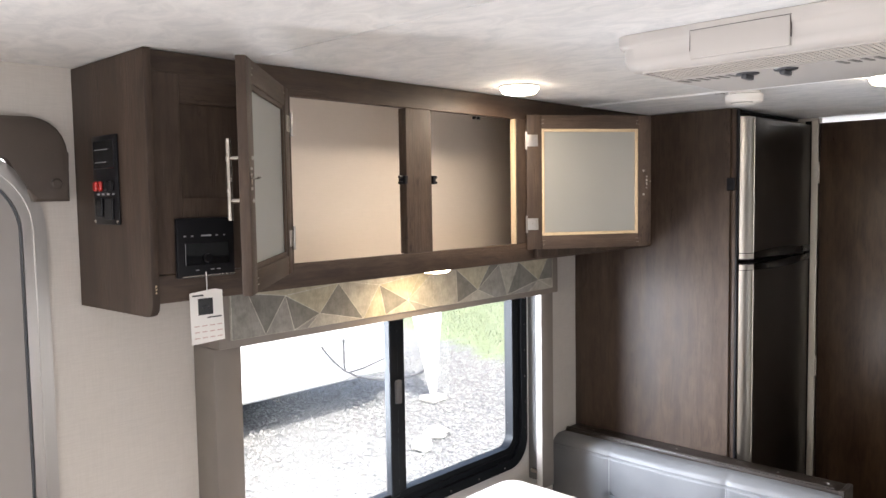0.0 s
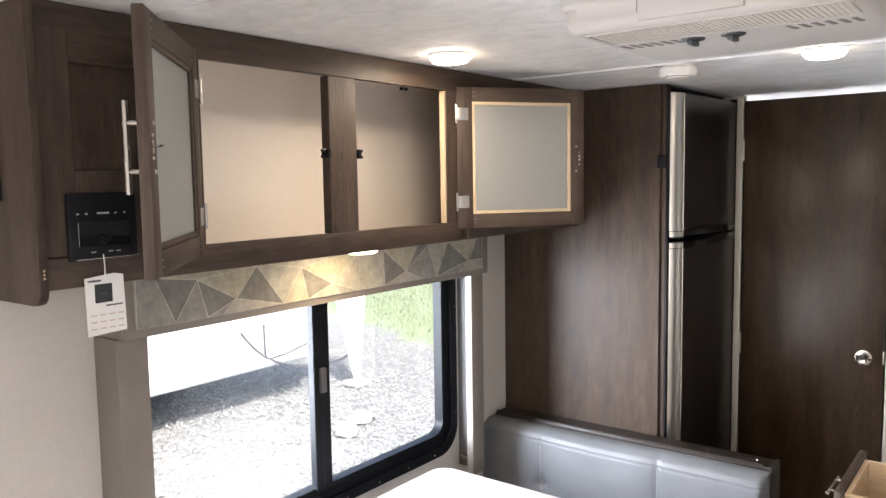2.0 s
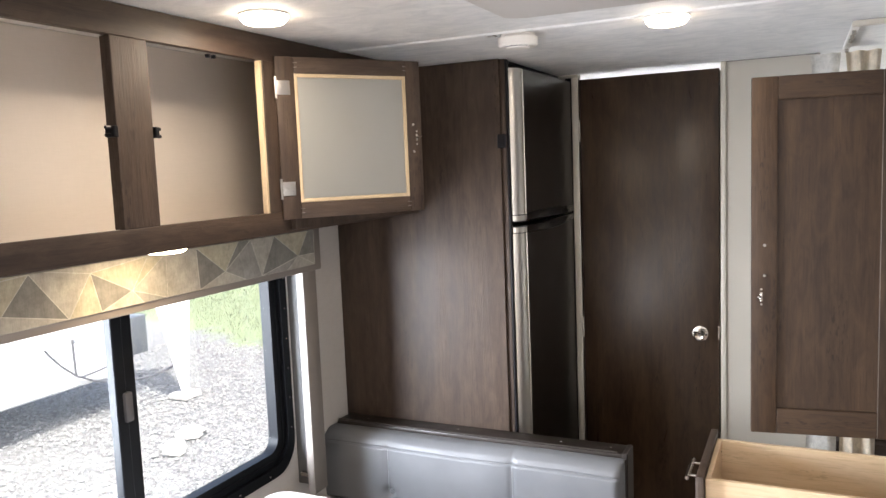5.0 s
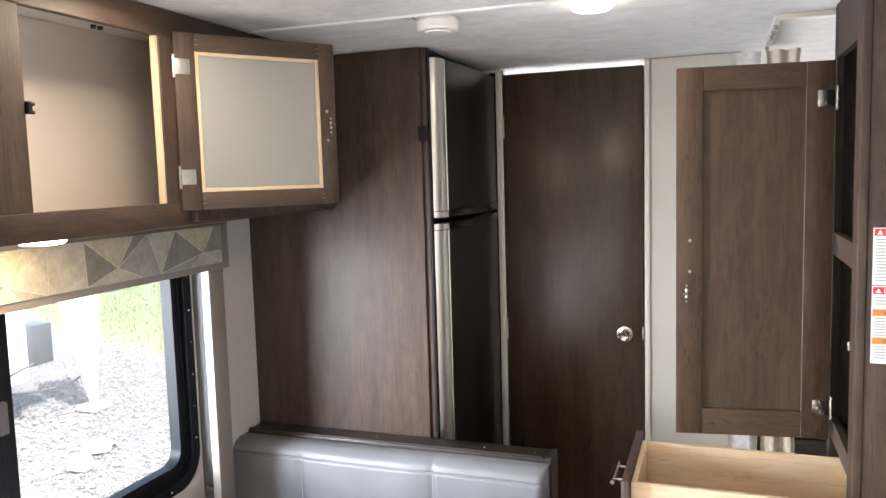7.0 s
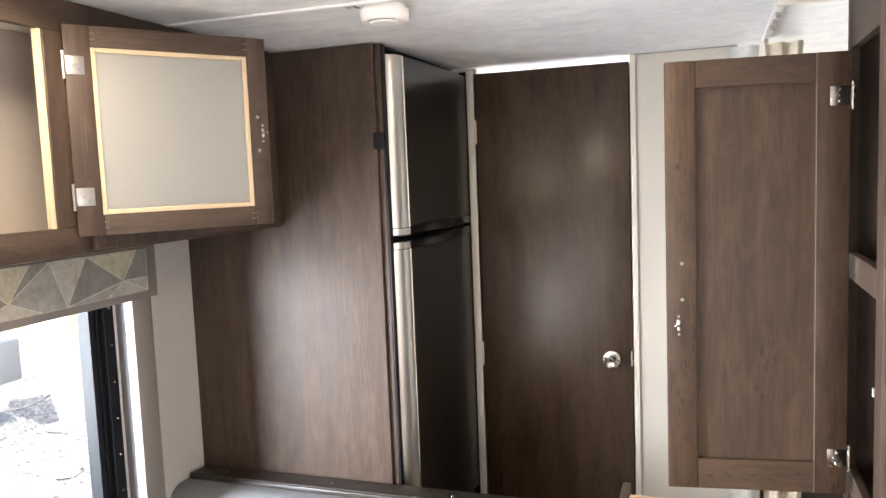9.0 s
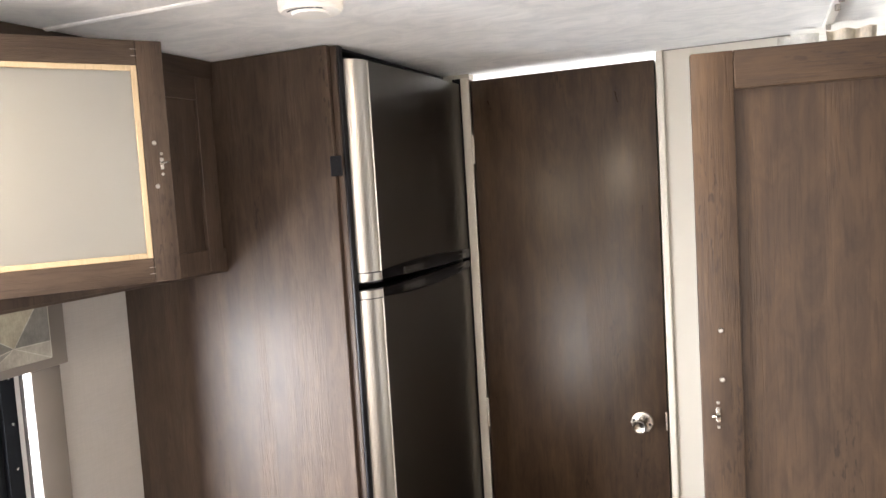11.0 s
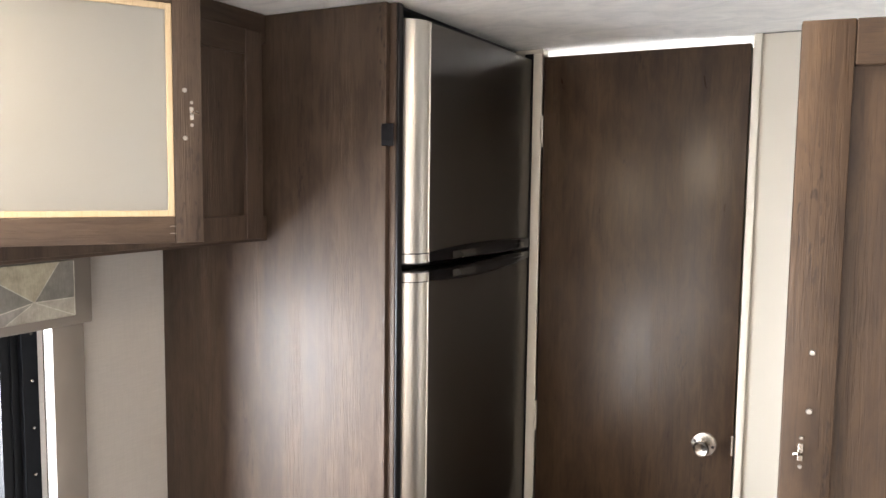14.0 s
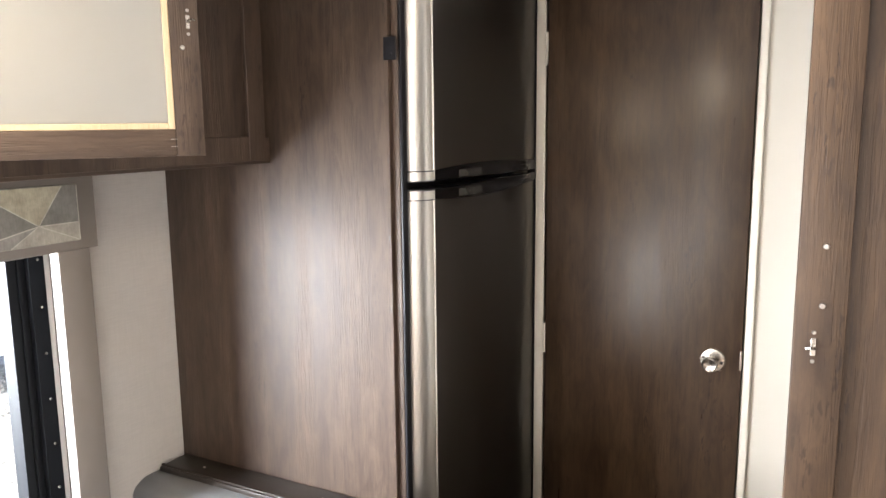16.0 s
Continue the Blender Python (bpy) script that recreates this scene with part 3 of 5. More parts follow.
# wrapped side boards of the window surround
rb = solid("window_side_board", bx(-2.547, -2.517, 5.537, 5.615, 0.49, 1.2765, 0.004, 2), TAUPE, "taupe wrapped upright board beside the window", "window trim", group="window side boards")
part("guide_channel", bx(WX, -2.5475, 5.585, 5.612, 0.50, 1.2765, 0.002), CHANNEL, rb)
part("cord_bracket", bx(-2.60, -2.548, 5.568, 5.5845, 0.535, 0.550, 0.002), NICKEL, rb)
part("cord_rod", tube([(-2.565, 5.578, 0.55), (-2.565, 5.578, 1.276)], 0.0022, 6), DARKGREY, rb)
solid("window_side_board", bx(WX, -2.517, 4.115, 4.196, 0.50, 1.278, 0.004, 2), TAUPE, "taupe wrapped upright board beside the window", "window trim", group="window side boards")


def valance():
    """Wrapped pelmet board with a printed cloth insert of triangles and thin pale lines."""
    v = thing("window_valance", (-2.545, 4.85, 1.277), "taupe window valance with grey and sand triangle print", "valance")
    part("board", bx(WX, -2.4975, 4.120, 5.622, 1.277, 1.437, 0.004, 2), TAUPE, v)
    X = -2.4902
    lo, hi = 1.300, 1.416
    T = {"a": (4.154, hi), "b": (4.204, hi), "c": (4.322, 1.399), "d": (4.508, hi), "e": (4.546, hi), "f": (4.843, hi), "g": (4.904, hi), "h": (5.015, hi), "i": (5.19, hi), "j": (5.245, hi), "k": (5.36, hi), "l": (5.539, hi), "m": (5.573, hi),
         "A": (4.154, lo), "B": (4.256, lo), "C": (4.349, lo), "D": (4.438, 1.336), "E": (4.395, lo), "F": (4.60, lo), "G": (4.69, lo), "H": (4.786, 1.336), "I": (4.666, 1.396), "J": (5.02, lo), "K": (5.126, 1.336), "L": (5.29, lo), "M": (5.482, 1.338), "N": (5.573, 1.338), "O": (5.573, lo), "P": (4.90, lo), "Q": (5.42, lo), "R": (5.215, lo), "S": (4.82, lo), "a2": (4.154, 1.32)}
    faces = [("abBA", 0), ("bcB", 1), ("bdc", 2), ("cBC", 0), ("cDC", 1), ("cdD", 2), ("CDE", 0), ("dDF", 1), ("DEF", 3), ("deIF", 3), ("IFG", 2), ("eIf", 3), ("IGH", 1), ("IHf", 2), ("GHS", 3), ("HPS", 0), ("fHg", 2), ("gHP", 3), ("ghJP", 3), ("hKJ", 1), ("hiK", 2), ("KJR", 3), ("iKj", 1), ("jKRL", 0), ("jkL", 3), ("kML", 1), ("klM", 2), ("LMQ", 0), ("lmNM", 1), ("MNO", 3), ("MOQ", 3)]
    insert = part("insert", bx(-2.499, -2.4905, 4.152, 5.575, 1.298, 1.418, 0.003, 2), CLOTH[3], v)
    for names, k in faces:
        b = bmesh.new()
        b.faces.new([b.verts.new((X, *T[c])) for c in names])
        part("printed_triangle", b, CLOTH[k], insert)
    done = set()
    for names, k in faces:
        for p, q in zip(names, names[1:] + names[:1]):
            key = tuple(sorted((p, q)))
            (y0, z0), (y1, z1) = T[p], T[q]
            if key in done or z0 == z1 == hi or z0 == z1 == lo:
                continue
            done.add(key)
            d = Vector((y1 - y0, z1 - z0)).normalized()
            nx, nz = -d.y * 0.0011, d.x * 0.0011
            b = bmesh.new()
            b.faces.new([b.verts.new((X + 0.0003, yy, zz)) for yy, zz in ((y0 + nx, z0 + nz), (y1 + nx, z1 + nz), (y1 - nx, z1 - nz), (y0 - nx, z0 - nz))])
            part("printed_line", b, CLOTHLINE, insert)


valance()


# ---- overhead cabinet ----
FX = -2.267


def glass_door(cab, hinge, free, z0, z1, inside, label, bead):
    """An open cabinet door, in its own axes: x from the hinge to the free edge, y across; its inner face is on the side given."""
    h, f = Vector((*hinge, 0)), Vector((*free, 0))
    length = (f - h).length
    d = (f - h).normalized()
    m = Matrix.Translation(h) @ Vector((1, 0, 0)).rotation_difference(d).to_matrix().to_4x4()
    s, wT = 0.056, 0.044

    def flip(bm):
        if inside < 0:
            return bm
        for v in bm.verts:
            v.co.y = -v.co.y
        return bm

    # y = 0 is the inner face, the wood goes back to y = 0.019 on the outer side
    b = bx(0.004, s, 0, 0.019, z0, z1, 0.002, 2)
    door = new("door", finish("door", flip(b), WOOD_Z))
    door.parent = cab
    door.matrix_basis = POSE[cab.name].inverted() @ m
    POSE[door.name] = m
    tagged(door, label)
    e = length - s + 0.01
    part("stile", flip(bx(e, length, 0, 0.019, z0, z1, 0.002, 2)), WOOD_Z, door, local=True)
    for name, a, c in (("top_rail", z1 - wT, z1), ("bottom_rail", z0, z0 + wT)):
        part(name, flip(bx(s + 0.0005, e - 0.0005, 0.0005, 0.0185, a, c, 0.002, 2)), WOOD_X, door, local=True)
    for q in ((s, s + 0.010, 0.0035, 0.009, z0 + wT, z1 - wT), (e - 0.010, e, 0.0035, 0.009, z0 + wT, z1 - wT), (s + 0.010, e - 0.010, 0.0036, 0.009, z0 + wT, z0 + wT + 0.010), (s + 0.010, e - 0.010, 0.0036, 0.009, z1 - wT - 0.010, z1 - wT)):
        part("bead", flip(bx(*q, 0.001)), bead, door, local=True)
    part("frosted_pane", flip(bx(s + 0.001, e - 0.001, 0.009, 0.013, z0 + wT + 0.001, z1 - wT - 0.001, 0)), FROST, door, "frosted glass pane", local=True)
    H = z1 - z0
    for fz in (0.19, 0.81):
        z = z1 - fz * H
        b = bx(0.006, 0.042, -0.0022, 0, z - 0.019, z + 0.019, 0.004, 2)
        tube([(0.001, -0.004, z - 0.028), (0.001, -0.004, z + 0.028)], 0.0038, 8, bm=b)
        for dx, dz in ((0.032, 0.009), (0.032, -0.009), (0.02, 0.0)):
            lathe([(0, 0), (0.003, 0), (0.002, 0.0012), (0, 0.0014)], (dx, -0.0022, z + dz), (0, -1, 0), 8, bm=b)
        part("hinge", flip(b), BRIGHT, door, "zinc plated hinge", local=True)
    for fz, du, r in ((0.42, 0.028, 0.0042), (0.60, 0.028, 0.0042), (0.465, 0.017, 0.003), (0.55, 0.017, 0.003)):
        part("screw", flip(lathe([(0, 0), (r, 0), (r * 0.8, 0.0025), (0, 0.003)], (length - du, 0, z1 - fz * H), (0, -1, 0), 10)), BRIGHT, door, local=True)
    za, zb = z1 - 0.60 * H, z1 - 0.42 * H
    b = tube([(length - 0.028, 0.0425, za - 0.036), (length - 0.028, 0.0425, zb + 0.036)], 0.0052, 12)
    for z in (za, zb):
        tube([(length - 0.028, 0.0185, z), (length - 0.028, 0.0425, z)], 0.0042, 10, bm=b)
    part("handle", flip(b), NICKEL, door, "satin nickel bar handle", local=True)
    zc = z1 - 0.507 * H
    b = bx(length - 0.0205, length - 0.0135, -0.0015, 0, zc - 0.011, zc + 0.011, 0.0008)
    tube([(length - 0.017, -0.002, zc), (length - 0.017, -0.012, zc + 0.001), (length - 0.013, -0.017, zc + 0.002), (length - 0.009, -0.014, zc + 0.001)], 0.0022, 6, bm=b)
    part("catch_hook", flip(b), NICKEL, door, local=True)
    for u in (s + 0.004, e - 0.004):
        for z in (z0 + 0.022, z1 - 0.022):
            b = bmesh.new()
            for dz in (-0.006, 0.006):
                bx(u - 0.005, u + 0.005, -0.0004, 0.001, z + dz - 0.0004, z + dz + 0.0004, 0, bm=b)
            part("staple", flip(b), BRIGHT, door, local=True)
    return door


def shaker_door(parent, x0, x1, y0, y1, z0, z1, w, rec, label, low=None):
    """A closed door facing +x: a sunk panel with two stiles and two rails round it; low: height of the bottom rail."""
    low = low or w
    d = part("door", bx(x0, x1 - rec, y0 + w - 0.004, y1 - w + 0.004, z0 + low - 0.004, z1 - w + 0.004, 0), WOOD_Z, parent, label)
    part("stile", bx(x0, x1, y0, y0 + w, z0, z1, 0.0015), WOOD_Z, d)
    part("stile", bx(x0, x1, y1 - w, y1, z0, z1, 0.0015), WOOD_Z, d)
    part("rail", bx(x0, x1 - 0.0004, y0 + w, y1 - w, z0, z0 + low, 0.001), WOOD_Z, d)
    part("rail", bx(x0, x1 - 0.0004, y0 + w, y1 - w, z1 - w, z1, 0.001), WOOD_Y, d)
    return d


def overhead_cabinet():
    c = thing("overhead_cabinet", (-2.43, 4.88, 1.43), "dark wood overhead cabinet with two open frosted-glass doors", "cabinet")
    side = [(WX, 1.417), (WX, CEIL - 0.002), (-2.256, CEIL - 0.002), (-2.256, 1.448), (-2.260, 1.434), (-2.270, 1.424), (-2.284, 1.420)]
    part("side_panel", plate(side, 3.832, 3.850, "y", 0.002), WOOD_Z, c)
    part("bottom_panel", bx(WX, FX - 0.018, 3.852, 5.928, 1.4475, 1.4528, 0), WOOD_Y, c)
    part("liner", bx(WX + 0.0, FX - 0.019, 4.19, 5.92, 1.453, 1.456, 0), LINER, c, "pale beige liner")
    part("liner", bx(WX + 0.001, WX + 0.004, 4.19, 5.92, 1.4565, CEIL - 0.003, 0), LINER, c, "pale beige liner")
    part("top_rail", bx(FX - 0.018, FX, 3.852, 5.928, 1.906, CEIL - 0.002, 0.0015), WOOD_Y, c)
    part("bottom_rail", bx(FX - 0.018, FX, 3.852, 5.928, 1.447, 1.506, 0.002, 2), WOOD_Y, c)
    part("stile", bx(FX - 0.018, FX - 0.0005, 4.155, 4.197, 1.506, 1.906, 0.0015), WOOD_Z, c)
    part("stile", bx(FX - 0.03, FX - 0.0005, 4.576, 4.676, 1.506, 1.906, 0.0015), WOOD_Z, c, "wide middle stile")
    part("stile", bx(FX - 0.018, FX - 0.0005, 5.068, 5.128, 1.506, 1.906, 0.0015), WOOD_Z, c)
    part("raw_edge", bx(FX - 0.020, FX - 0.004, 5.0595, 5.0675, 1.506, 1.906, 0.0005), PALEWOOD_Z, c, "pale raw plywood edge")
    part("partition", bx(WX, FX - 0.019, 4.175, 4.19, 1.453, CEIL - 0.003, 0), LINER, c)
    # closed compartment beside the entry, with the radio panel under it
    shaker_door(c, FX - 0.016, FX + 0.004, 3.8505, 4.170, 1.508, 1.93, 0.062, 0.009, "closed dark wood shaker door", 0.16)
    # closed compartment next to the refrigerator cabinet
    shaker_door(c, FX + 0.0002, FX + 0.018, 5.15, 5.895, 1.455, 1.925, 0.055, 0.010, "closed dark wood shaker door")
    glass_door(c, (-2.262, 5.107), (-2.012, 5.472), 1.485, 1.922, -1, "open dark wood door with frosted pane", PALEWOOD_Z)
    # dark bead here: the shadow along the frame's inner edges is put into its colour
    glass_door(c, (-2.262, 4.189), (-1.945, 3.873), 1.487, 1.920, 1, "open dark wood door with frosted pane", WOOD_Z)
    for y, sy in ((4.570, -1), (4.682, 1)):
        b = bx(FX - 0.022, FX + 0.006, y - 0.006, y + 0.006, 1.698, 1.722, 0.002)
        tube([(FX - 0.006, y + sy * 0.006, 1.702), (FX - 0.006, y + sy * 0.018, 1.702)], 0.004, 8, bm=b)
        tube([(FX - 0.006, y + sy * 0.006, 1.718), (FX - 0.006, y + sy * 0.018, 1.718)], 0.004, 8, bm=b)
        part("catch", b, BLACK, c, "black roller catch")
    b = bmesh.new()
    for k in range(3):
        bx(-2.2564, -2.2556, 3.840, 3.8435, 1.470 + 0.007 * k, 1.474 + 0.007 * k, 0, bm=b)
    part("wear_mark", b, PALEWOOD_Z, c, "chipped pale marks on the corner")
    b = bmesh.new()
    for k in range(2):
        lathe([(0, 0), (0.006, 0), (0.006, 0.008), (0, 0.008)], (-2.30, 4.90 + 0.02 * k, 1.898), (0, 0, 1), 8, bm=b)
    part("catch", b, BLACK, c, "black catch under the top rail")
    return c


overhead_cabinet()


def control_panel():
    p = thing("control_panel", (-2.445, 3.83, 1.612), "black monitor and switch panel with red rocker switches", "control panel")
    y = 3.832
    part("faceplate", bx(-2.51, -2.383, y - 0.005, y, 1.612, 1.808, 0.004, 2), BLACK, p)
    part("display", bx(-2.498, -2.395, y - 0.007, y - 0.005, 1.735, 1.797, 0.001), DISPLAY, p)
    for k in range(2):
        part("switch", bx(-2.497 + 0.024 * k, -2.479 + 0.024 * k, y - 0.013, y - 0.005, 1.686, 1.708, 0.003), RED, p, "red rocker switch")
        part("switch", bx(-2.447 + 0.026 * k, -2.427 + 0.026 * k, y - 0.011, y - 0.005, 1.686, 1.708, 0.003), BLACK, p)
    part("switch", bx(-2.485, -2.455, y - 0.012, y - 0.005, 1.628, 1.672, 0.004), BLACK, p)
    part("switch", bx(-2.445, -2.405, y - 0.010, y - 0.005, 1.622, 1.672, 0.004), BLACK, p)
    b = bmesh.new()
    for k in range(4):
        bx(-2.49 + 0.026 * k, -2.478 + 0.026 * k, y - 0.0056, y - 0.0048, 1.677, 1.681, 0, bm=b)
    for k in range(5):
        bx(-2.488 + 0.012 * k, -2.481 + 0.012 * k, y - 0.0076, y - 0.0068, 1.748, 1.7505, 0, bm=b)
        bx(-2.488 + 0.014 * k, -2.479 + 0.014 * k, y - 0.0076, y - 0.0068, 1.776, 1.778, 0, bm=b)
    tagged(part("printed_marks", b, GREYINK, p), kind="stuff")
    for x in (-2.503, -2.39):
        part("screw", lathe([(0, 0), (0.004, 0), (0.003, 0.002), (0, 0.002)], (x, y - 0.005, 1.619), (0, -1, 0), 8), NICKEL, p)


control_panel()


def radio():
    r = thing("car_radio", (FX, 3.956, 1.4970), "black wall-mounted stereo with glossy display panel", "radio")
    x = FX + 0.0042
    part("bezel", bx(x, x + 0.012, 3.888, 4.025, 1.4970, 1.6250, 0.004, 2), BLACK, r)
    part("display", bx(x + 0.012, x + 0.0135, 3.906, 4.009, 1.5240, 1.5710, 0.001), DISPLAY, r)
    part("knob", lathe([(0, 0), (0.010, 0), (0.009, 0.008), (0, 0.008)], (x + 0.0125, 3.957, 1.5380), (1, 0, 0), 20), BLACK, r)
    b = bmesh.new()
    for y in (3.904, 3.921, 3.979, 3.997):
        bx(x + 0.0118, x + 0.0126, y, y + 0.005, 1.5850, 1.5880, 0, bm=b)
    bx(x + 0.0118, x + 0.0126, 3.944, 3.968, 1.5850, 1.5885, 0, bm=b)
    for y in (3.929, 3.964, 3.979):
        bx(x + 0.0118, x + 0.0126, y, y + 0.009, 1.5120, 1.5140, 0, bm=b)
    tagged(part("printed_marks", b, GREYINK, r), kind="stuff")
    part("lower_trim", bx(x + 0.010, x + 0.0128, 3.899, 4.023, 1.4995, 1.5015, 0), NICKEL, r)


radio()


def hang_tag():
    t = thing("hang_tag", (-2.25, 3.953, 1.35), "white printed paper tag hanging from the stereo", "tag")
    x = -2.2515
    part("card", plate([(3.914, 1.352), (3.993, 1.356), (3.990, 1.466), (3.972, 1.470), (3.912, 1.464)], x, x + 0.0008, "x"), PAPER, t)
    part("string", tube([(x + 0.0015, 3.952, 1.508), (x + 0.001, 3.9535, 1.485), (x + 0.0012, 3.953, 1.462)], 0.0011, 6), PAPER, t)
    part("picture", bx(x + 0.0009, x + 0.0014, 3.931, 3.966, 1.415, 1.451, 0), DISPLAY, t)
    b = bmesh.new()
    bx(x + 0.0009, x + 0.0013, 3.918, 3.944, 1.456, 1.4595, 0, bm=b)
    bx(x + 0.0009, x + 0.0013, 3.952, 3.986, 1.407, 1.410, 0, bm=b)
    bx(x + 0.0014, x + 0.0017, 3.941, 3.957, 1.430, 1.434, 0, bm=b)
    tagged(part("printed_marks", b, INK, t), kind="stuff")
    b = bmesh.new()
    for i in range(4):
        for j in range(3):
            bx(x + 0.0009, x + 0.0013, 3.921 + 0.018 * i, 3.933 + 0.018 * i, 1.364 + 0.013 * j, 1.3665 + 0.013 * j, 0, bm=b)
    tagged(part("printed_lines", b, PALEINK, t), kind="stuff")


hang_tag()


# ---- lamps ----
def puck(place, down=True, r=0.057, watts=0.0, drop=1.0, group="round ceiling lamps", label="lit round warm-white lamp on the ceiling"):
    p = thing("ceiling_lamp", place, label, "lamp", group)
    x, y, z = place
    part("rim", lathe([(0, 0), (r, 0), (r + 0.001, -0.002 * drop), (r - 0.001, -0.005 * drop), (0, -0.005 * drop)], place, (0, 0, 1), 36), WHITE, p)
    part("lens", lathe([(r - 0.001, -0.005 * drop), (r - 0.003, -0.012 * drop), (r * 0.8, -0.021 * drop), (r * 0.45, -0.025 * drop), (0, -0.026 * drop)], place, (0, 0, 1), 36), LENS, p, "glowing diffuser")
    if watts:
        bulb("lamp_bulb", (x, y, z - 0.027 * drop), watts, 0.8 * r, (1.0, 0.83, 0.62) if drop == 1.0 else (1.0, 0.70, 0.36))


puck((-2.104, 4.873, CEIL - 0.001), watts=0.68)
puck((-1.306, 5.500, CEIL - 0.001), watts=0.24)
puck((-2.335, 4.75, 1.4470), r=0.05, watts=0.34, drop=0.5, group="under-cabinet lamps", label="lit round lamp under the overhead cabinet")


def smoke_alarm():
    x, y, z = -1.718, 5.515, CEIL - 0.001
    s = thing("smoke_alarm", (x, y, z), "white round smoke alarm on the ceiling", "smoke alarm")
    part("base", lathe([(0, 0), (0.048, 0), (0.048, -0.008), (0, -0.008)], (x, y, z), (0, 0, 1), 36), WHITE, s)
    part("cover", lathe([(0.05, -0.008), (0.0565, -0.010), (0.0555, -0.030), (0.051, -0.035), (0.034, -0.036), (0.031, -0.0395), (0, -0.040)], (x, y, z), (0, 0, 1), 36), WHITE, s)
    b = bmesh.new()
    for k in range(5):
        a = radians(-120 + 20 * k)
        join(b, bx(-0.006, 0.006, -0.0012, 0.0012, -0.0368, -0.0355, 0), Matrix.Translation((x, y, z)) @ Matrix.Rotation(a, 4, "Z") @ Matrix.Translation((0.042, 0, 0)) @ Matrix.Rotation(radians(90), 4, "Z"))
    part("vent_slot", b, DARKGREY, s)
    b = bx(x - 0.085, x - 0.055, y - 0.055, y - 0.012, z - 0.0012, z, 0)
    part("sticker", b, PAPER, s, "small printed warning sticker")
    part("sticker_band", bx(x - 0.062, x - 0.055, y - 0.054, y - 0.013, z - 0.0016, z - 0.0008, 0), BROWNPAD, s)
    b = bmesh.new()
    for k in range(4):
        bx(x - 0.083 + 0.005 * k, x - 0.081 + 0.005 * k, y - 0.052, y - 0.016, z - 0.0016, z - 0.001, 0, bm=b)
    tagged(part("printed_lines", b, GREYINK, s), kind="stuff")


smoke_alarm()


def air_conditioner():
    x0, x1, y0, y1, zb = -1.565, -1.03, 4.478, 4.955, 1.902
    a = thing("air_conditioner", ((x0 + x1) / 2, (y0 + y1) / 2, CEIL), "cream plastic ceiling air conditioner with grilles and knobs", "air conditioner")
    b = bmesh.new()
    rows = []
    for inset, z in ((0.0, CEIL - 0.001), (0.0, 1.957), (0.004, 1.950), (0.010, 1.947), (0.010, 1.925), (0.014, 1.912), (0.024, 1.905), (0.038, zb)):
        rows.append([b.verts.new((x, y, z)) for x, y in round_rect(x0 + inset * 1.2, x1 - inset, y0 + inset * 0.5, y1 - inset * 0.8, 0.035, 6)])
    for p, q in zip(rows, rows[1:]):
        for k in range(len(p)):
            b.faces.new((p[k], p[(k + 1) % len(p)], q[(k + 1) % len(q)], q[k]))
    b.faces.new(rows[0]), b.faces.new(rows[-1])
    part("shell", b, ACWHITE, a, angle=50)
    gx0, gx1, gy0, gy1 = x0 + 0.055, x1 - 0.05, y0 + 0.030, y0 + 0.150
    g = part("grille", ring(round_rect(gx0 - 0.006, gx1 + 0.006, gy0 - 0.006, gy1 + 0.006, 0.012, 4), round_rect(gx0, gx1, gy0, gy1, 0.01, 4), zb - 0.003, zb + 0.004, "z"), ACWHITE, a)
    part("backing", bx(gx0, gx1, gy0, gy1, zb - 0.0005, zb + 0.0005, 0), GRILLE, g)
    for x in np.arange(gx0 + 0.004, gx1, 0.0095):
        part("bar", bx(x, x + 0.0035, gy0, gy1, zb - 0.0014, zb, 0), ACWHITE, g)
    for y in np.arange(gy0 + 0.008, gy1, 0.014):
        part("bar", bx(gx0, gx1, y, y + 0.0025, zb - 0.0012, zb, 0), ACWHITE, g)
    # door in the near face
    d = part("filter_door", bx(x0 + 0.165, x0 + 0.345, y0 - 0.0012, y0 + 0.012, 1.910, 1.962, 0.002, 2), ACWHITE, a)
    part("shadow_gap", bx(x0 + 0.165, x0 + 0.347, y0 - 0.0010, y0 + 0.006, 1.9621, 1.9630, 0), INK, d)
    part("shadow_gap", bx(x0 + 0.3452, x0 + 0.3460, y0 - 0.0010, y0 + 0.008, 1.925, 1.9622, 0), BROWNPAD, d)
    part("shadow_gap", bx(x0 + 0.1642, x0 + 0.1648, y0 - 0.0003, y0 + 0.008, 1.925, 1.9622, 0), BROWNPAD, d)
    part("finger_notch", bx(x0 + 0.22, x0 + 0.255, y0 + 0.001, y0 + 0.006, 1.909, 1.914, 0.002), ACWHITE, d)
    for k in range(6):
        for xs in (x0 + 0.055, x1 - 0.165):
            xx = xs + 0.021 * k
            s = bmesh.new()
            join(s, bx(-0.0048, 0.0048, -0.021, 0.021, -0.0012, 0.001, 0.001), Matrix.Translation((xx, y0 + 0.205, zb)) @ Matrix.Rotation(radians(-10), 4, "Z"))
            part("vent_slot", s, VENT, a)
    for x, w in ((-1.372, 0.0), (-1.297, 1.0)):
        b = lathe([(0, 0), (0.023, 0), (0.021, -0.003), (0.016, -0.004), (0, -0.004)], (x, y0 + 0.200, zb), (0, 0, 1), 24)
        bx(x - 0.006, x + 0.006, y0 + 0.180, y0 + 0.220, zb - 0.013, zb - 0.003, 0.003, 2, bm=b)
        part("knob", b, DARKGREY, a, "dark grey control knob")
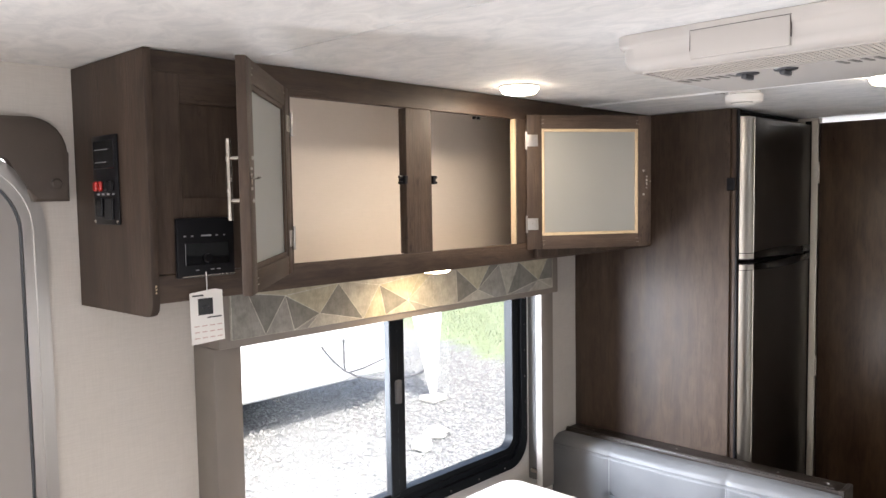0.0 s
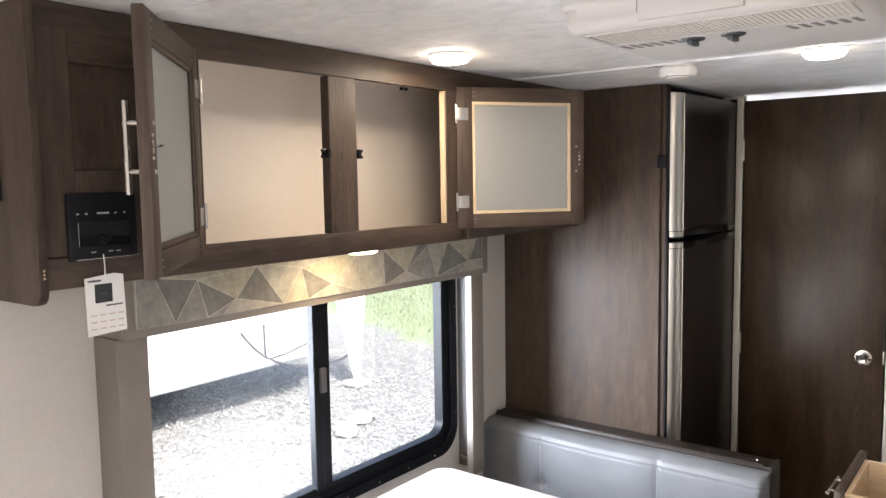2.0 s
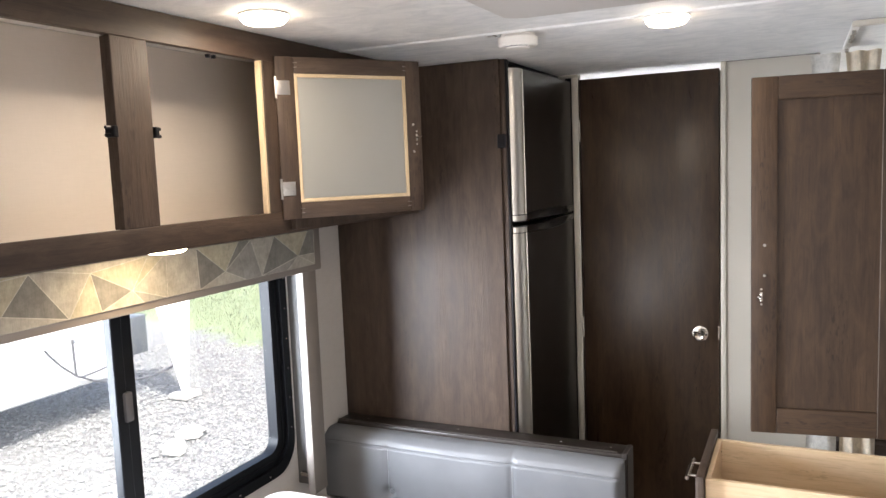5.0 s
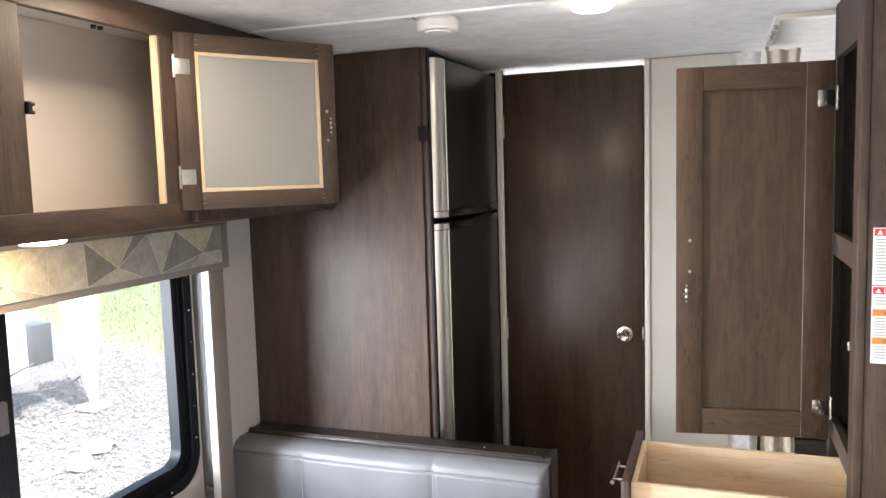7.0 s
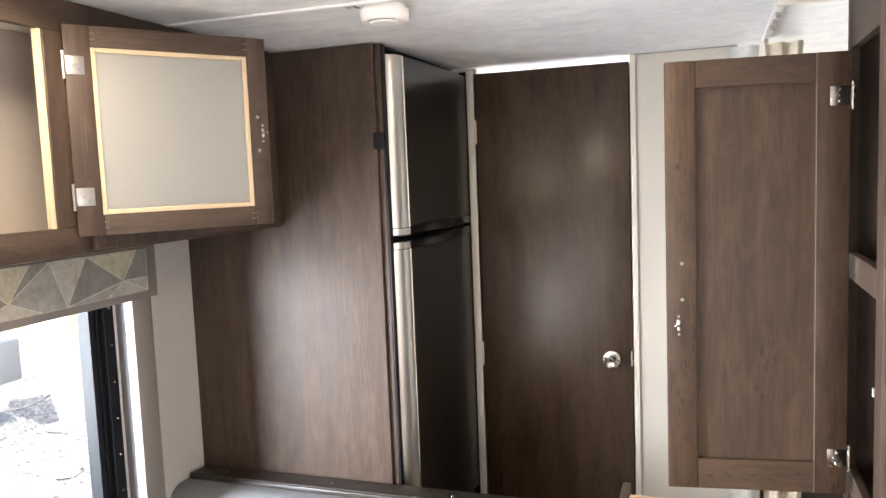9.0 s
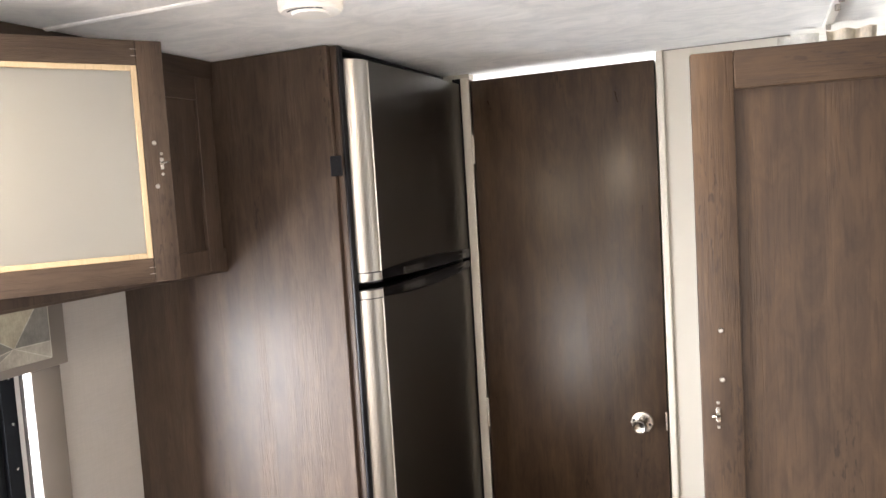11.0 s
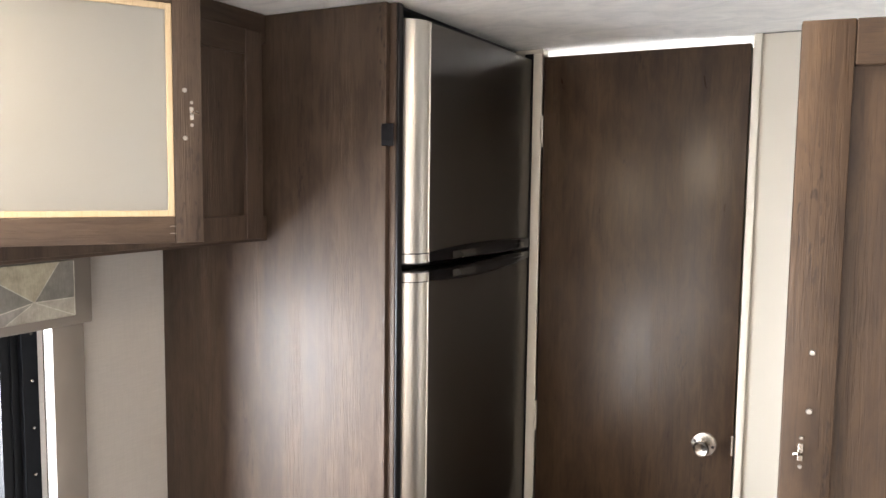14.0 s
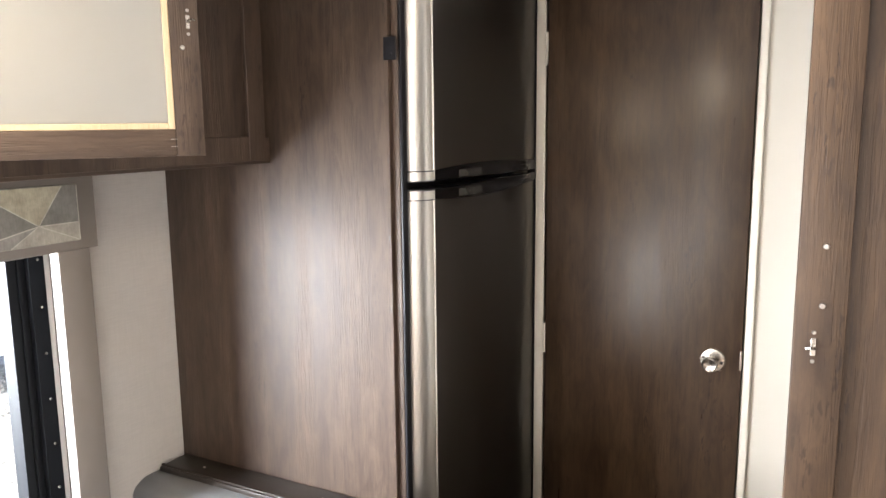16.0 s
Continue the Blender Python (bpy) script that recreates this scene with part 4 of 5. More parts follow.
    b = lathe([(0, 0), (0.07, 0), (0.07, -0.02), (0.062, -0.034), (0.04, -0.042), (0, -0.044)], (x1 - 0.005, y0 + 0.34, CEIL - 0.001), (0, 0, 1), 28)
    part("side_bulge", b, GRILLE, a)


air_conditioner()


# ---- refrigerator and its cabinet ----
def fridge_cabinet():
    c = thing("refrigerator_cabinet", (-2.26, 6.27, FLOOR), "dark wood-grain tall cabinet round the refrigerator", "cabinet")
    part("side_panel", bx(WX, -1.937, 5.930, 5.949, FLOOR, CEIL - 0.002, 0.002, 2), WOOD_Z, c)
    part("edge_strip", bx(-1.9368, -1.9185, 5.941, 5.956, FLOOR, CEIL - 0.003, 0.003, 2), WOOD_Z, c)
    part("black_edge_seal", bx(-1.9183, -1.911, 5.940, 5.960, FLOOR, CEIL - 0.004, 0.002), BLACK, c)
    part("base_panel", bx(-1.95, -1.93, 5.955, NY - 0.001, FLOOR, 0.36, 0.001), WOOD_Z, c)
    part("black_filler", bx(-1.90, -1.874, NY - 0.004, NY - 0.0005, FLOOR, 1.962, 0), BLACK, c)
    part("top_filler", bx(-2.0, -1.93, 5.955, NY - 0.001, 1.966, CEIL - 0.002, 0.001), BLACK, c)
    b = bx(-1.947, -1.915, 5.9265, 5.930, 1.668, 1.716, 0.002)
    for z in (1.68, 1.704):
        lathe([(0, 0), (0.0035, 0), (0, 0.002)], (-1.928, 5.9265, z), (0, -1, 0), 8, bm=b)
    part("latch_plate", b, BLACK, c, "black travel latch plate")
    for z in (0.95, 1.12, 1.28, 0.78, 1.45):
        part("wear_mark", bx(-1.9425, -1.9408, 5.9293, 5.9302, z, z + 0.012, 0), LEDGE, c)


fridge_cabinet()


def bowed(y0, y1, z0, z1, edge, front):
    """Front outline of a refrigerator door seen from above: rounded at the near edge, slightly bowed."""
    pts = []
    for i in range(9):
        a = radians(90 * i / 8)
        pts.append((edge + (front - edge) * math.sin(a), y0 + 0.055 * (1 - math.cos(a))))
    for i in range(1, 21):
        s = i / 20
        pts.append((front + 0.012 * (1 - max(0.0, 1 - s / 0.7) ** 2), y0 + 0.055 + (y1 - y0 - 0.055) * s))
    return pts


def refrigerator():
    r = thing("refrigerator", (-2.2, 6.29, 0.36), "two-door dark stainless refrigerator with bright steel edge", "refrigerator")
    y0, y1 = 5.974, 6.623
    part("body", bx(-2.55, -1.955, 5.955, 6.624, 0.362, 1.962, 0.002), BLACK, r)
    part("gasket", bx(-1.957, -1.94, 5.960, 6.623, 0.37, 1.956, 0.002), BLACK, r)
    for name, z0, z1 in (("freezer_door", 1.408, 1.945), ("main_door", 0.38, 1.388)):
        front = bowed(y0, y1, z0, z1, -1.934, -1.886)
        d = part(name, plate([(p[0] - 0.003, p[1]) for p in front[8:]] + [(-1.940, y1), (-1.940, y0 + 0.054)], z0, z1, "z", 0.0), DARKSTEEL, r, angle=25)
        part("steel_edge", plate(front[:9] + [(-1.940, y0 + 0.0535), (-1.940, y0)], z0, z1, "z", 0.0), STEEL, d, "bright brushed steel edge", angle=40)
        part("edge_bead", tube([(-1.885, y0 + 0.057, z0 + 0.001), (-1.885, y0 + 0.057, z1 - 0.001)], 0.0022, 8), STEEL, d)
        # glossy band along the split, bulging a little from the door, with a steel cap at its near end
        lower = z0 < 1.0
        b = bmesh.new()
        loops = []
        for i in range(25):
            k = i / 24
            y = y0 + 0.057 + (y1 - 0.002 - y0 - 0.057) * k
            swell, close = math.sin(math.pi * k ** 0.85), min(1.0, k / 0.6) ** 1.5
            skin = -1.889 + 0.012 * (1 - max(0.0, 1 - k / 0.7) ** 2)
            out = skin + 0.005 + 0.006 * swell
            lo, hi = (1.366 - 0.011 * swell + 0.004 * k, 1.388 + 0.006 * close) if lower else (1.408 - 0.006 * close, 1.430 + 0.010 * swell)
            c = 0.004
            loops.append([b.verts.new(p) for p in ((skin - 0.006, y, lo), (out - c, y, lo), (out - 0.001, y, lo + c * 0.5), (out, y, lo + c), (out, y, hi - c), (out - 0.001, y, hi - c * 0.5), (out - c, y, hi), (skin - 0.006, y, hi))])
        for p, q in zip(loops, loops[1:]):
            for k in range(8):
                b.faces.new((p[k], p[(k + 1) % 8], q[(k + 1) % 8], q[k]))
        b.faces.new(loops[0]), b.faces.new(loops[-1])
        h = part("handle", b, GLOSSBLACK, d, "curved glossy black handle band", angle=30)
        za, zb = (1.366, 1.388) if lower else (1.408, 1.430)
        part("handle_cap", plate([(p[0] + 0.0035, p[1] - 0.001) for p in front[:9]] + [(-1.937, y0 + 0.056), (-1.937, y0 - 0.001)], za, zb, "z", 0.0), STEEL, h, "steel cap at the handle's end", angle=40)
        for z in (za, zb):
            part("cap_line", plate([(p[0] + 0.0042, p[1] - 0.0015) for p in front[:9]] + [(-1.936, y0 + 0.056), (-1.936, y0 - 0.001)], z - 0.0012, z + 0.0012, "z", 0.0), INK, h, angle=40)
        zm = 1.374 if lower else 1.4185
        b, cols = bmesh.new(), []
        for i in range(7):
            y = 6.135 + 0.115 * i / 6
            k = (y - y0 - 0.057) / (y1 - 0.002 - y0 - 0.057)
            x = -1.8832 + 0.012 * (1 - max(0.0, 1 - k / 0.7) ** 2) + 0.006 * math.sin(math.pi * k ** 0.85)
            cols.append([b.verts.new((x - dx, y, zm + dz)) for dx, dz in ((0.006, -0.0085), (0.0, -0.0085), (0.0, 0.0085), (0.006, 0.0085))])
        for p, q in zip(cols, cols[1:]):
            for k in range(4):
                b.faces.new((p[k], p[(k + 1) % 4], q[(k + 1) % 4], q[k]))
        b.faces.new(cols[0]), b.faces.new(cols[-1])
        part("handle_inset", b, INSET, h, "grey inset panel")
        part("hinge_block", bx(-1.885, -1.8675, 6.43, 6.575, (1.379 if lower else 1.403), (1.394 if lower else 1.4225), 0.005, 3), GLOSSBLACK, h)
        part("hinge_pin", bx(-1.870, -1.8668, 6.548, 6.553, (1.383 if lower else 1.4035), (1.393 if lower else 1.4165), 0.001), NICKEL, h)


refrigerator()


# ---- dinette bench and table ----
def bench():
    s = thing("dinette_bench", (-2.05, 5.6, FLOOR), "grey vinyl dinette bench with tufted back cushion", "bench")
    part("base", bx(WX, -1.51, 5.30, 5.84, FLOOR, 0.26, 0.002), WOOD_X, s)
    part("seat_cushion", bx(WX + 0.005, -1.51, 5.27, 5.745, 0.261, 0.37, 0.03, 4), VINYL, s)
    bd = bmesh.new()
    bx(WX, -1.498, 5.840, 5.925, FLOOR, 0.640, 0.002, bm=bd)
    part("back_board", bd, WOOD_X, s)
    # back cushion: puffed between seams, drawn in at the tufts
    x0, x1, z0, z1, yf, yb = -2.621, -1.503, 0.371, 0.640, 5.752, 5.838
    seams, tufts = (-2.352, -1.871), [(-2.352, 0.425), (-1.871, 0.425)]
    b = bmesh.new()
    nx, nz = 110, 90
    gridv = []
    for j in range(nz + 1):
        row = []
        for i in range(nx + 1):
            x, z = x0 + (x1 - x0) * i / nx, z0 + (z1 - z0) * j / nz
            ex, ez = x1 - x, min(z - z0, z1 - z)
            y = yf + 0.026 * max(0, 1 - ez / 0.022) ** 2 + 0.02 * max(0, 1 - ex / 0.02) ** 2
            for sx in seams:
                y += 0.008 * math.exp(-((x - sx) / 0.008) ** 2) + 0.003 * math.exp(-((x - sx) / 0.05) ** 2)
            zs = z1 - 0.040
            y += 0.005 * math.exp(-((z - zs) / 0.004) ** 2) + 0.5 * max(0, z - zs)
            for tx, tz in tufts:
                d = math.hypot(x - tx, z - tz)
                y += 0.024 * math.exp(-(d / 0.022) ** 2) + 0.008 * math.exp(-(d / 0.06) ** 2)
            y += 0.0025 * noise.noise(Vector((x * 14, z * 14, 0)))
            row.append(b.verts.new((x, y, z + 0.0015 * math.sin((x - x0) * 9) * (j / nz))))
        gridv.append(row)
    for j in range(nz):
        for i in range(nx):
            b.faces.new((gridv[j][i], gridv[j][i + 1], gridv[j + 1][i + 1], gridv[j + 1][i]))
    back = [[b.verts.new((gridv[j][i].co.x, yb, gridv[j][i].co.z)) for i in range(nx + 1)] for j in (0, nz)]
    for i in range(nx):
        b.faces.new((gridv[0][i], gridv[0][i + 1], back[0][i + 1], back[0][i]))
        b.faces.new((gridv[nz][i], gridv[nz][i + 1], back[1][i + 1], back[1][i]))
    for i in (0, nx):
        b.faces.new([gridv[j][i] for j in range(nz + 1)] + [back[1][i], back[0][i]])
    b.faces.new(back[0] + back[1][::-1])
    c = part("back_cushion", b, VINYL, s, angle=60)
    for sx in seams:
        part("stitching", tube([(sx + 0.0025, yf + 0.0065 + 0.026 * max(0, 1 - (z1 - z) / 0.022) ** 2, z) for z in np.linspace(0.44, 0.592, 12)], 0.0008, 5), GREYINK, c)
    for tx, tz in tufts:
        part("button", lathe([(0, 0), (0.012, 0), (0.010, 0.005), (0, 0.007)], (tx, yf + 0.036, tz), (0, -1, 0), 14), VINYL, c)
    part("top_piping", tube([(x, yf + 0.0035, 0.600 + 0.0013 * math.sin((x - x0) * 9)) for x in np.linspace(x0 + 0.01, x1 - 0.01, 20)], 0.0022, 6), VINYL, c)
    # dark ledge that caps the bench back
    l = part("ledge", bx(WX + 0.012, -1.496, 5.836, 5.927, 0.6405, 0.654, 0.002, 2), LEDGE, s, "dark wood cap ledge")
    part("ledge_lip", bx(WX + 0.012, -1.53, 5.8415, 5.848, 0.654, 0.659, 0.001), LEDGE, l)
    part("end_bracket", bx(-1.513, -1.4945, 5.834, 5.929, 0.30, 0.657, 0.003), LEDGE, s)
    for x in (-2.50, -2.12, -1.73, -1.56):
        part("screw", lathe([(0, 0), (0.004, 0), (0.003, 0.002), (0, 0.002)], (x, 5.885, 0.654), (0, 0, 1), 8), BRIGHT, l)


bench()


def table():
    t = thing("dinette_table", (-1.98, 4.92, FLOOR), "pale laminate dinette table with rounded corners", "table")
    part("tabletop", plate(round_rect(-2.478, -1.55, 4.52, 5.285, 0.05, 8), 0.592, 0.62, "z", 0.004), TABLETOP, t)
    for x in (-2.3, -1.75):
        part("leg", tube([(x, 4.9, FLOOR + 0.012), (x, 4.9, 0.592)], 0.028, 20), BRIGHT, t)
        part("foot", lathe([(0, 0), (0.085, 0), (0.08, 0.008), (0.04, 0.014), (0, 0.014)], (x, 4.9, FLOOR), (0, 0, 1), 28), BRIGHT, t)


table()


# ---- pantry with open door and drawer ----
PX = -0.716


def pantry():
    c = thing("pantry_cabinet", (-0.42, 5.65, FLOOR), "tall dark wood pantry with open door and open drawer", "cabinet")
    y0, y1 = 5.445, 5.862
    part("side_panel", bx(PX + 0.02, EX - 0.001, y0, y0 + 0.018, FLOOR, CEIL - 0.002, 0.002), WOOD_Z, c)
    part("side_panel", bx(PX + 0.02, EX - 0.001, y1 - 0.018, y1, FLOOR, CEIL - 0.002, 0.002), WOOD_Z, c)
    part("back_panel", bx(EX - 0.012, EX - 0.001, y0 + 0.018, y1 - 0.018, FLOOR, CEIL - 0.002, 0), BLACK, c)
    part("stile", bx(PX, PX + 0.0198, y0 - 0.004, y0 + 0.062, FLOOR, CEIL - 0.002, 0.003, 2), WOOD_Z, c)
    part("stile", bx(PX, PX + 0.0198, y1 - 0.045, y1, FLOOR, CEIL - 0.002, 0.002), WOOD_Z, c)
    for a, z in ((1.832, CEIL - 0.003), (1.312, 1.372), (0.815, 0.868), (FLOOR, 0.50)):
        part("rail", bx(PX + 0.0004, PX + 0.0194, y0 + 0.062, y1 - 0.045, a, z, 0.0015), WOOD_Y, c)
    part("shelf", bx(PX + 0.02, EX - 0.013, y0 + 0.018, y1 - 0.018, 1.33, 1.348, 0), WOOD_Y, c)
    part("shelf", bx(PX + 0.02, EX - 0.013, y0 + 0.018, y1 - 0.018, 0.818, 0.836, 0), WOOD_Y, c)
    part("catch", bx(PX - 0.004, PX + 0.004, y0 + 0.058, y0 + 0.066, 1.12, 1.14, 0.001), BRIGHT, c)
    # open door, hinged on the far stile
    h, f = Vector((-0.727, 5.752, 0)), Vector((-1.115, 5.700, 0))
    m = Matrix.Translation(h) @ Vector((1, 0, 0)).rotation_difference((f - h).normalized()).to_matrix().to_4x4()
    L, z0, z1, s = (f - h).length, 0.828, 1.817, 0.066
    b = bx(0.004, s + 0.006, -0.019, 0, z0, z1, 0.002, 2)
    for v in b.verts:
        v.co.y = -v.co.y
    d = new("door", finish("door", b, PANTRYWOOD))
    d.parent = c
    d.matrix_basis = POSE[c.name].inverted() @ m
    POSE[d.name] = m
    tagged(d, "open dark wood shaker door")
    part("stile", bx(L - s, L, 0, 0.019, z0, z1, 0.002, 2), PANTRYWOOD, d, local=True)
    part("rail", bx(s + 0.0065, L - s - 0.0005, 0.0005, 0.0185, z1 - 0.062, z1, 0.002), DOORWOOD_X, d, local=True)
    part("rail", bx(s + 0.0065, L - s - 0.0005, 0.0005, 0.0185, z0, z0 + 0.072, 0.002), DOORWOOD_X, d, local=True)
    part("sunk_panel", bx(s + 0.004, L - s + 0.002, 0.002, 0.007, z0 + 0.07, z1 - 0.06, 0), PANTRYWOOD, d, local=True)
    part("raw_joint", bx(s + 0.0058, s + 0.0068, 0.0175, 0.0193, z0 + 0.001, z1 - 0.001, 0), TAUPE, d, "thin pale joint line", local=True)
    for z in (1.722, 0.912):
        b = bx(0.004, 0.046, 0.019, 0.0208, z - 0.021, z + 0.021, 0.004, 2)
        tube([(0.0, 0.020, z - 0.030), (0.0, 0.020, z + 0.030)], 0.004, 8, bm=b)
        for dx, dz in ((0.026, 0.012), (0.026, -0.012), (0.032, 0.0)):
            lathe([(0, 0), (0.0032, 0), (0.002, 0.0014), (0, 0.0016)], (dx, 0.0208, z + dz), (0, 1, 0), 8, bm=b)
        part("hinge", b, NICKEL, d, "nickel hinge", local=True)
    for z, r in ((1.361, 0.0045), (1.277, 0.0045), (1.238, 0.003), (1.196, 0.003)):
        part("screw", lathe([(0, 0), (r, 0), (r * 0.8, 0.0028), (0, 0.0034)], (L - (0.034 if r > 0.004 else 0.026), 0.019, z), (0, 1, 0), 10), BRIGHT, d, local=True)
    b = bx(L - 0.0295, L - 0.0225, 0.019, 0.0205, 1.204, 1.230, 0.001)
    tube([(L - 0.026, 0.021, 1.217), (L - 0.026, 0.031, 1.218), (L - 0.021, 0.035, 1.219), (L - 0.016, 0.031, 1.217)], 0.0025, 6, bm=b)
    part("catch_hook", b, NICKEL, d, local=True)
    # open drawer
    dx0, dx1, dy0, dy1, dz0, dz1 = -1.205, PX + 0.1, 5.395, 5.705, 0.60, 0.790
    w = part("drawer", bx(dx0, dx1, dy0, dy1, dz0 - 0.007, dz0 - 0.0005, 0), PALEWOOD, c, "open drawer of pale birch plywood")
    for q in ((dx0, dx1, dy0, dy0 + 0.013, dz0, dz1), (dx0, dx1, dy1 - 0.013, dy1, dz0, dz1), (dx0, dx0 + 0.013, dy0 + 0.013, dy1 - 0.013, dz0, dz1 - 0.001), (dx1 - 0.013, dx1, dy0 + 0.013, dy1 - 0.013, dz0, dz1 - 0.001)):
        part("drawer_side", bx(*q, 0.0012), PALEWOOD, w)
    part("drawer_front", bx(dx0 - 0.021, dx0 - 0.001, 5.368, 5.748, 0.545, 0.803, 0.0025, 2), WOOD_Z, w, "dark wood drawer front")
    b = tube([(dx0 - 0.056, 5.475, 0.752), (dx0 - 0.056, 5.615, 0.752)], 0.0055, 12)
    for y in (5.50, 5.59):
        tube([(dx0 - 0.02, y, 0.752), (dx0 - 0.056, y, 0.752)], 0.0042, 10, bm=b)
    part("handle", b, NICKEL, w, "satin nickel bar handle")
    for y in (5.42, 5.68):
        part("screw", lathe([(0, 0), (0.004, 0), (0, 0.002)], (dx0 + 0.013, y, 0.76), (1, 0, 0), 8), INK, w)
    part("drawer_slide", bx(dx0 + 0.04, PX, dy1, dy1 + 0.010, 0.66, 0.69, 0.001), BRIGHT, w)
    # warning labels on the side towards the kitchen
    ly = 5.4445
    for z0, z1, ink in ((1.285, 1.413, REDINK), (1.168, 1.283, REDINK)):
        l = part("warning_label", bx(-0.684, -0.55, ly - 0.0012, ly, z0, z1, 0), PAPER, c, "white warning label with coloured bands")
        part("band", bx(-0.682, -0.552, ly - 0.0018, ly - 0.0010, z1 - 0.018, z1 - 0.002, 0), ink, l)
        words("heading", "DANGER", 0.015, Matrix.Translation((-0.661, ly - 0.002, z1 - 0.0155)) @ Matrix.Rotation(radians(90), 4, "X"), PAPER, l)
        tri = plate([(-0.677, z1 - 0.015), (-0.665, z1 - 0.015), (-0.671, z1 - 0.005)], ly - 0.0022, ly - 0.0016, "y")
        part("triangle", tri, PAPER, l)
        b = bmesh.new()
        for k in range(14 if z0 > 1.28 else 3):
            bx(-0.678, -0.565 + 0.01 * math.sin(k * 2.1), ly - 0.0016, ly - 0.001, z1 - 0.0275 - 0.007 * k, z1 - 0.0245 - 0.007 * k, 0, bm=b)
        tagged(part("printed_lines", b, GREYINK, l), kind="stuff")
    for zt, rows in ((1.232, 7), (1.168, 5)):
        l = part("warning_label", bx(-0.684, -0.55, ly - 0.0018, ly - 0.0012, zt - 0.06, zt, 0), PAPER, c, "white warning label with coloured bands")
        part("band", bx(-0.682, -0.552, ly - 0.0024, ly - 0.0016, zt - 0.016, zt - 0.001, 0), ORANGEINK, l)
        words("heading", "WARNING", 0.013, Matrix.Translation((-0.661, ly - 0.0026, zt - 0.0135)) @ Matrix.Rotation(radians(90), 4, "X"), INK, l)
        b = bmesh.new()
        for k in range(rows):
            bx(-0.678, -0.567 + 0.012 * math.sin(k * 1.7), ly - 0.0023, ly - 0.0016, zt - 0.0235 - 0.0062 * k, zt - 0.0205 - 0.0062 * k, 0, bm=b)
        tagged(part("printed_lines", b, GREYINK, l), kind="stuff")


pantry()


# ---- bedroom beyond the pantry ----
def curtain_track():
    t = thing("curtain_track", (-0.85, 6.2, CEIL), "white bent ceiling curtain track with carriers", "curtain track")
    part("rail", bx(-0.862, -0.842, 5.94, 6.50, CEIL - 0.014, CEIL - 0.001, 0.002), WHITE, t)
    r = part("rail", bx(-0.862, -0.30, 5.915, 5.938, CEIL - 0.016, CEIL - 0.001, 0.002), TRIM, t)
    for y in (6.02, 6.12, 6.21, 6.46):
        part("carrier", lathe([(0, 0), (0.006, 0), (0.006, -0.012), (0, -0.012)], (-0.852, y, CEIL - 0.014), (0, 0, 1), 10), NICKEL, t)


curtain_track()


def gathered(name, x0, x1, y, z0, z1, folds, amp, mat, label):
    """A bunched curtain with real folds, pinched near the top."""
    b = bmesh.new()
    nu, nv = folds * 10, 24
    rows = []
    for j in range(nv + 1):
        s = j / nv
        z = z1 + (z0 - z1) * s
        pinch = 1 - 0.55 * math.exp(-((s - 0.05) / 0.04) ** 2)
        row = []
        for i in range(nu + 1):
            u = i / nu
            x = (x0 + x1) / 2 + (u - 0.5) * (x1 - x0) * (0.75 + 0.25 * pinch)
            yy = y + amp * pinch * math.sin(2 * math.pi * folds * u + 0.8 * math.sin(3 * s)) + 0.006 * noise.noise(Vector((u * 9, s * 5, 2)))
            row.append((x, yy, z))
        rows.append(row)
    front = [[b.verts.new(p) for p in row] for row in rows]
    rear = [[b.verts.new((p[0], p[1] + 0.002, p[2])) for p in row] for row in rows]
    for j in range(nv):
        for i in range(nu):
            b.faces.new((front[j][i], front[j][i + 1], front[j + 1][i + 1], front[j + 1][i]))
            b.faces.new((rear[j][i], rear[j + 1][i], rear[j + 1][i + 1], rear[j][i + 1]))
    return solid(name, b, mat, label, "curtain", angle=80)


gathered("curtain", -0.965, -0.862, 6.60, 0.30, 1.966, 1, 0.011, CURTAINGREY, "grey fabric curtain drawn aside against the partition")
gathered("curtain", -0.852, -0.735, 6.56, 0.30, 1.962, 2, 0.020, CURTAIN, "beige fabric curtain gathered at the track's corner")

b = bx(-0.86, EX - 0.002, 6.75, 7.98, FLOOR, 0.46, 0.004, 2)
bed = solid("bed_base", b, WOOD_X, "dark wood bed base in the bedroom", "bed")
b = bx(-0.84, EX - 0.004, 6.80, 7.97, 0.461, 0.50, 0.012, 3)
solid("mattress", b, BROWNPAD, "dark brown covered mattress on the bed base", "mattress")

# ---- outside the window ----
GZ = -0.80
b = bmesh.new()
bmesh.ops.create_grid(b, x_segments=40, y_segments=40, size=60)
for v in b.verts:
    v.co.z = 0.02 * noise.noise(Vector((v.co.x * 0.4, v.co.y * 0.4, 0)))
b.transform(Matrix.Translation((-20, 10, GZ - 0.02)))
ground = new("ground", finish("ground", b, GROUND))
tagged(ground, "grey gravel yard turning to grass farther off", "ground", kind="structure")


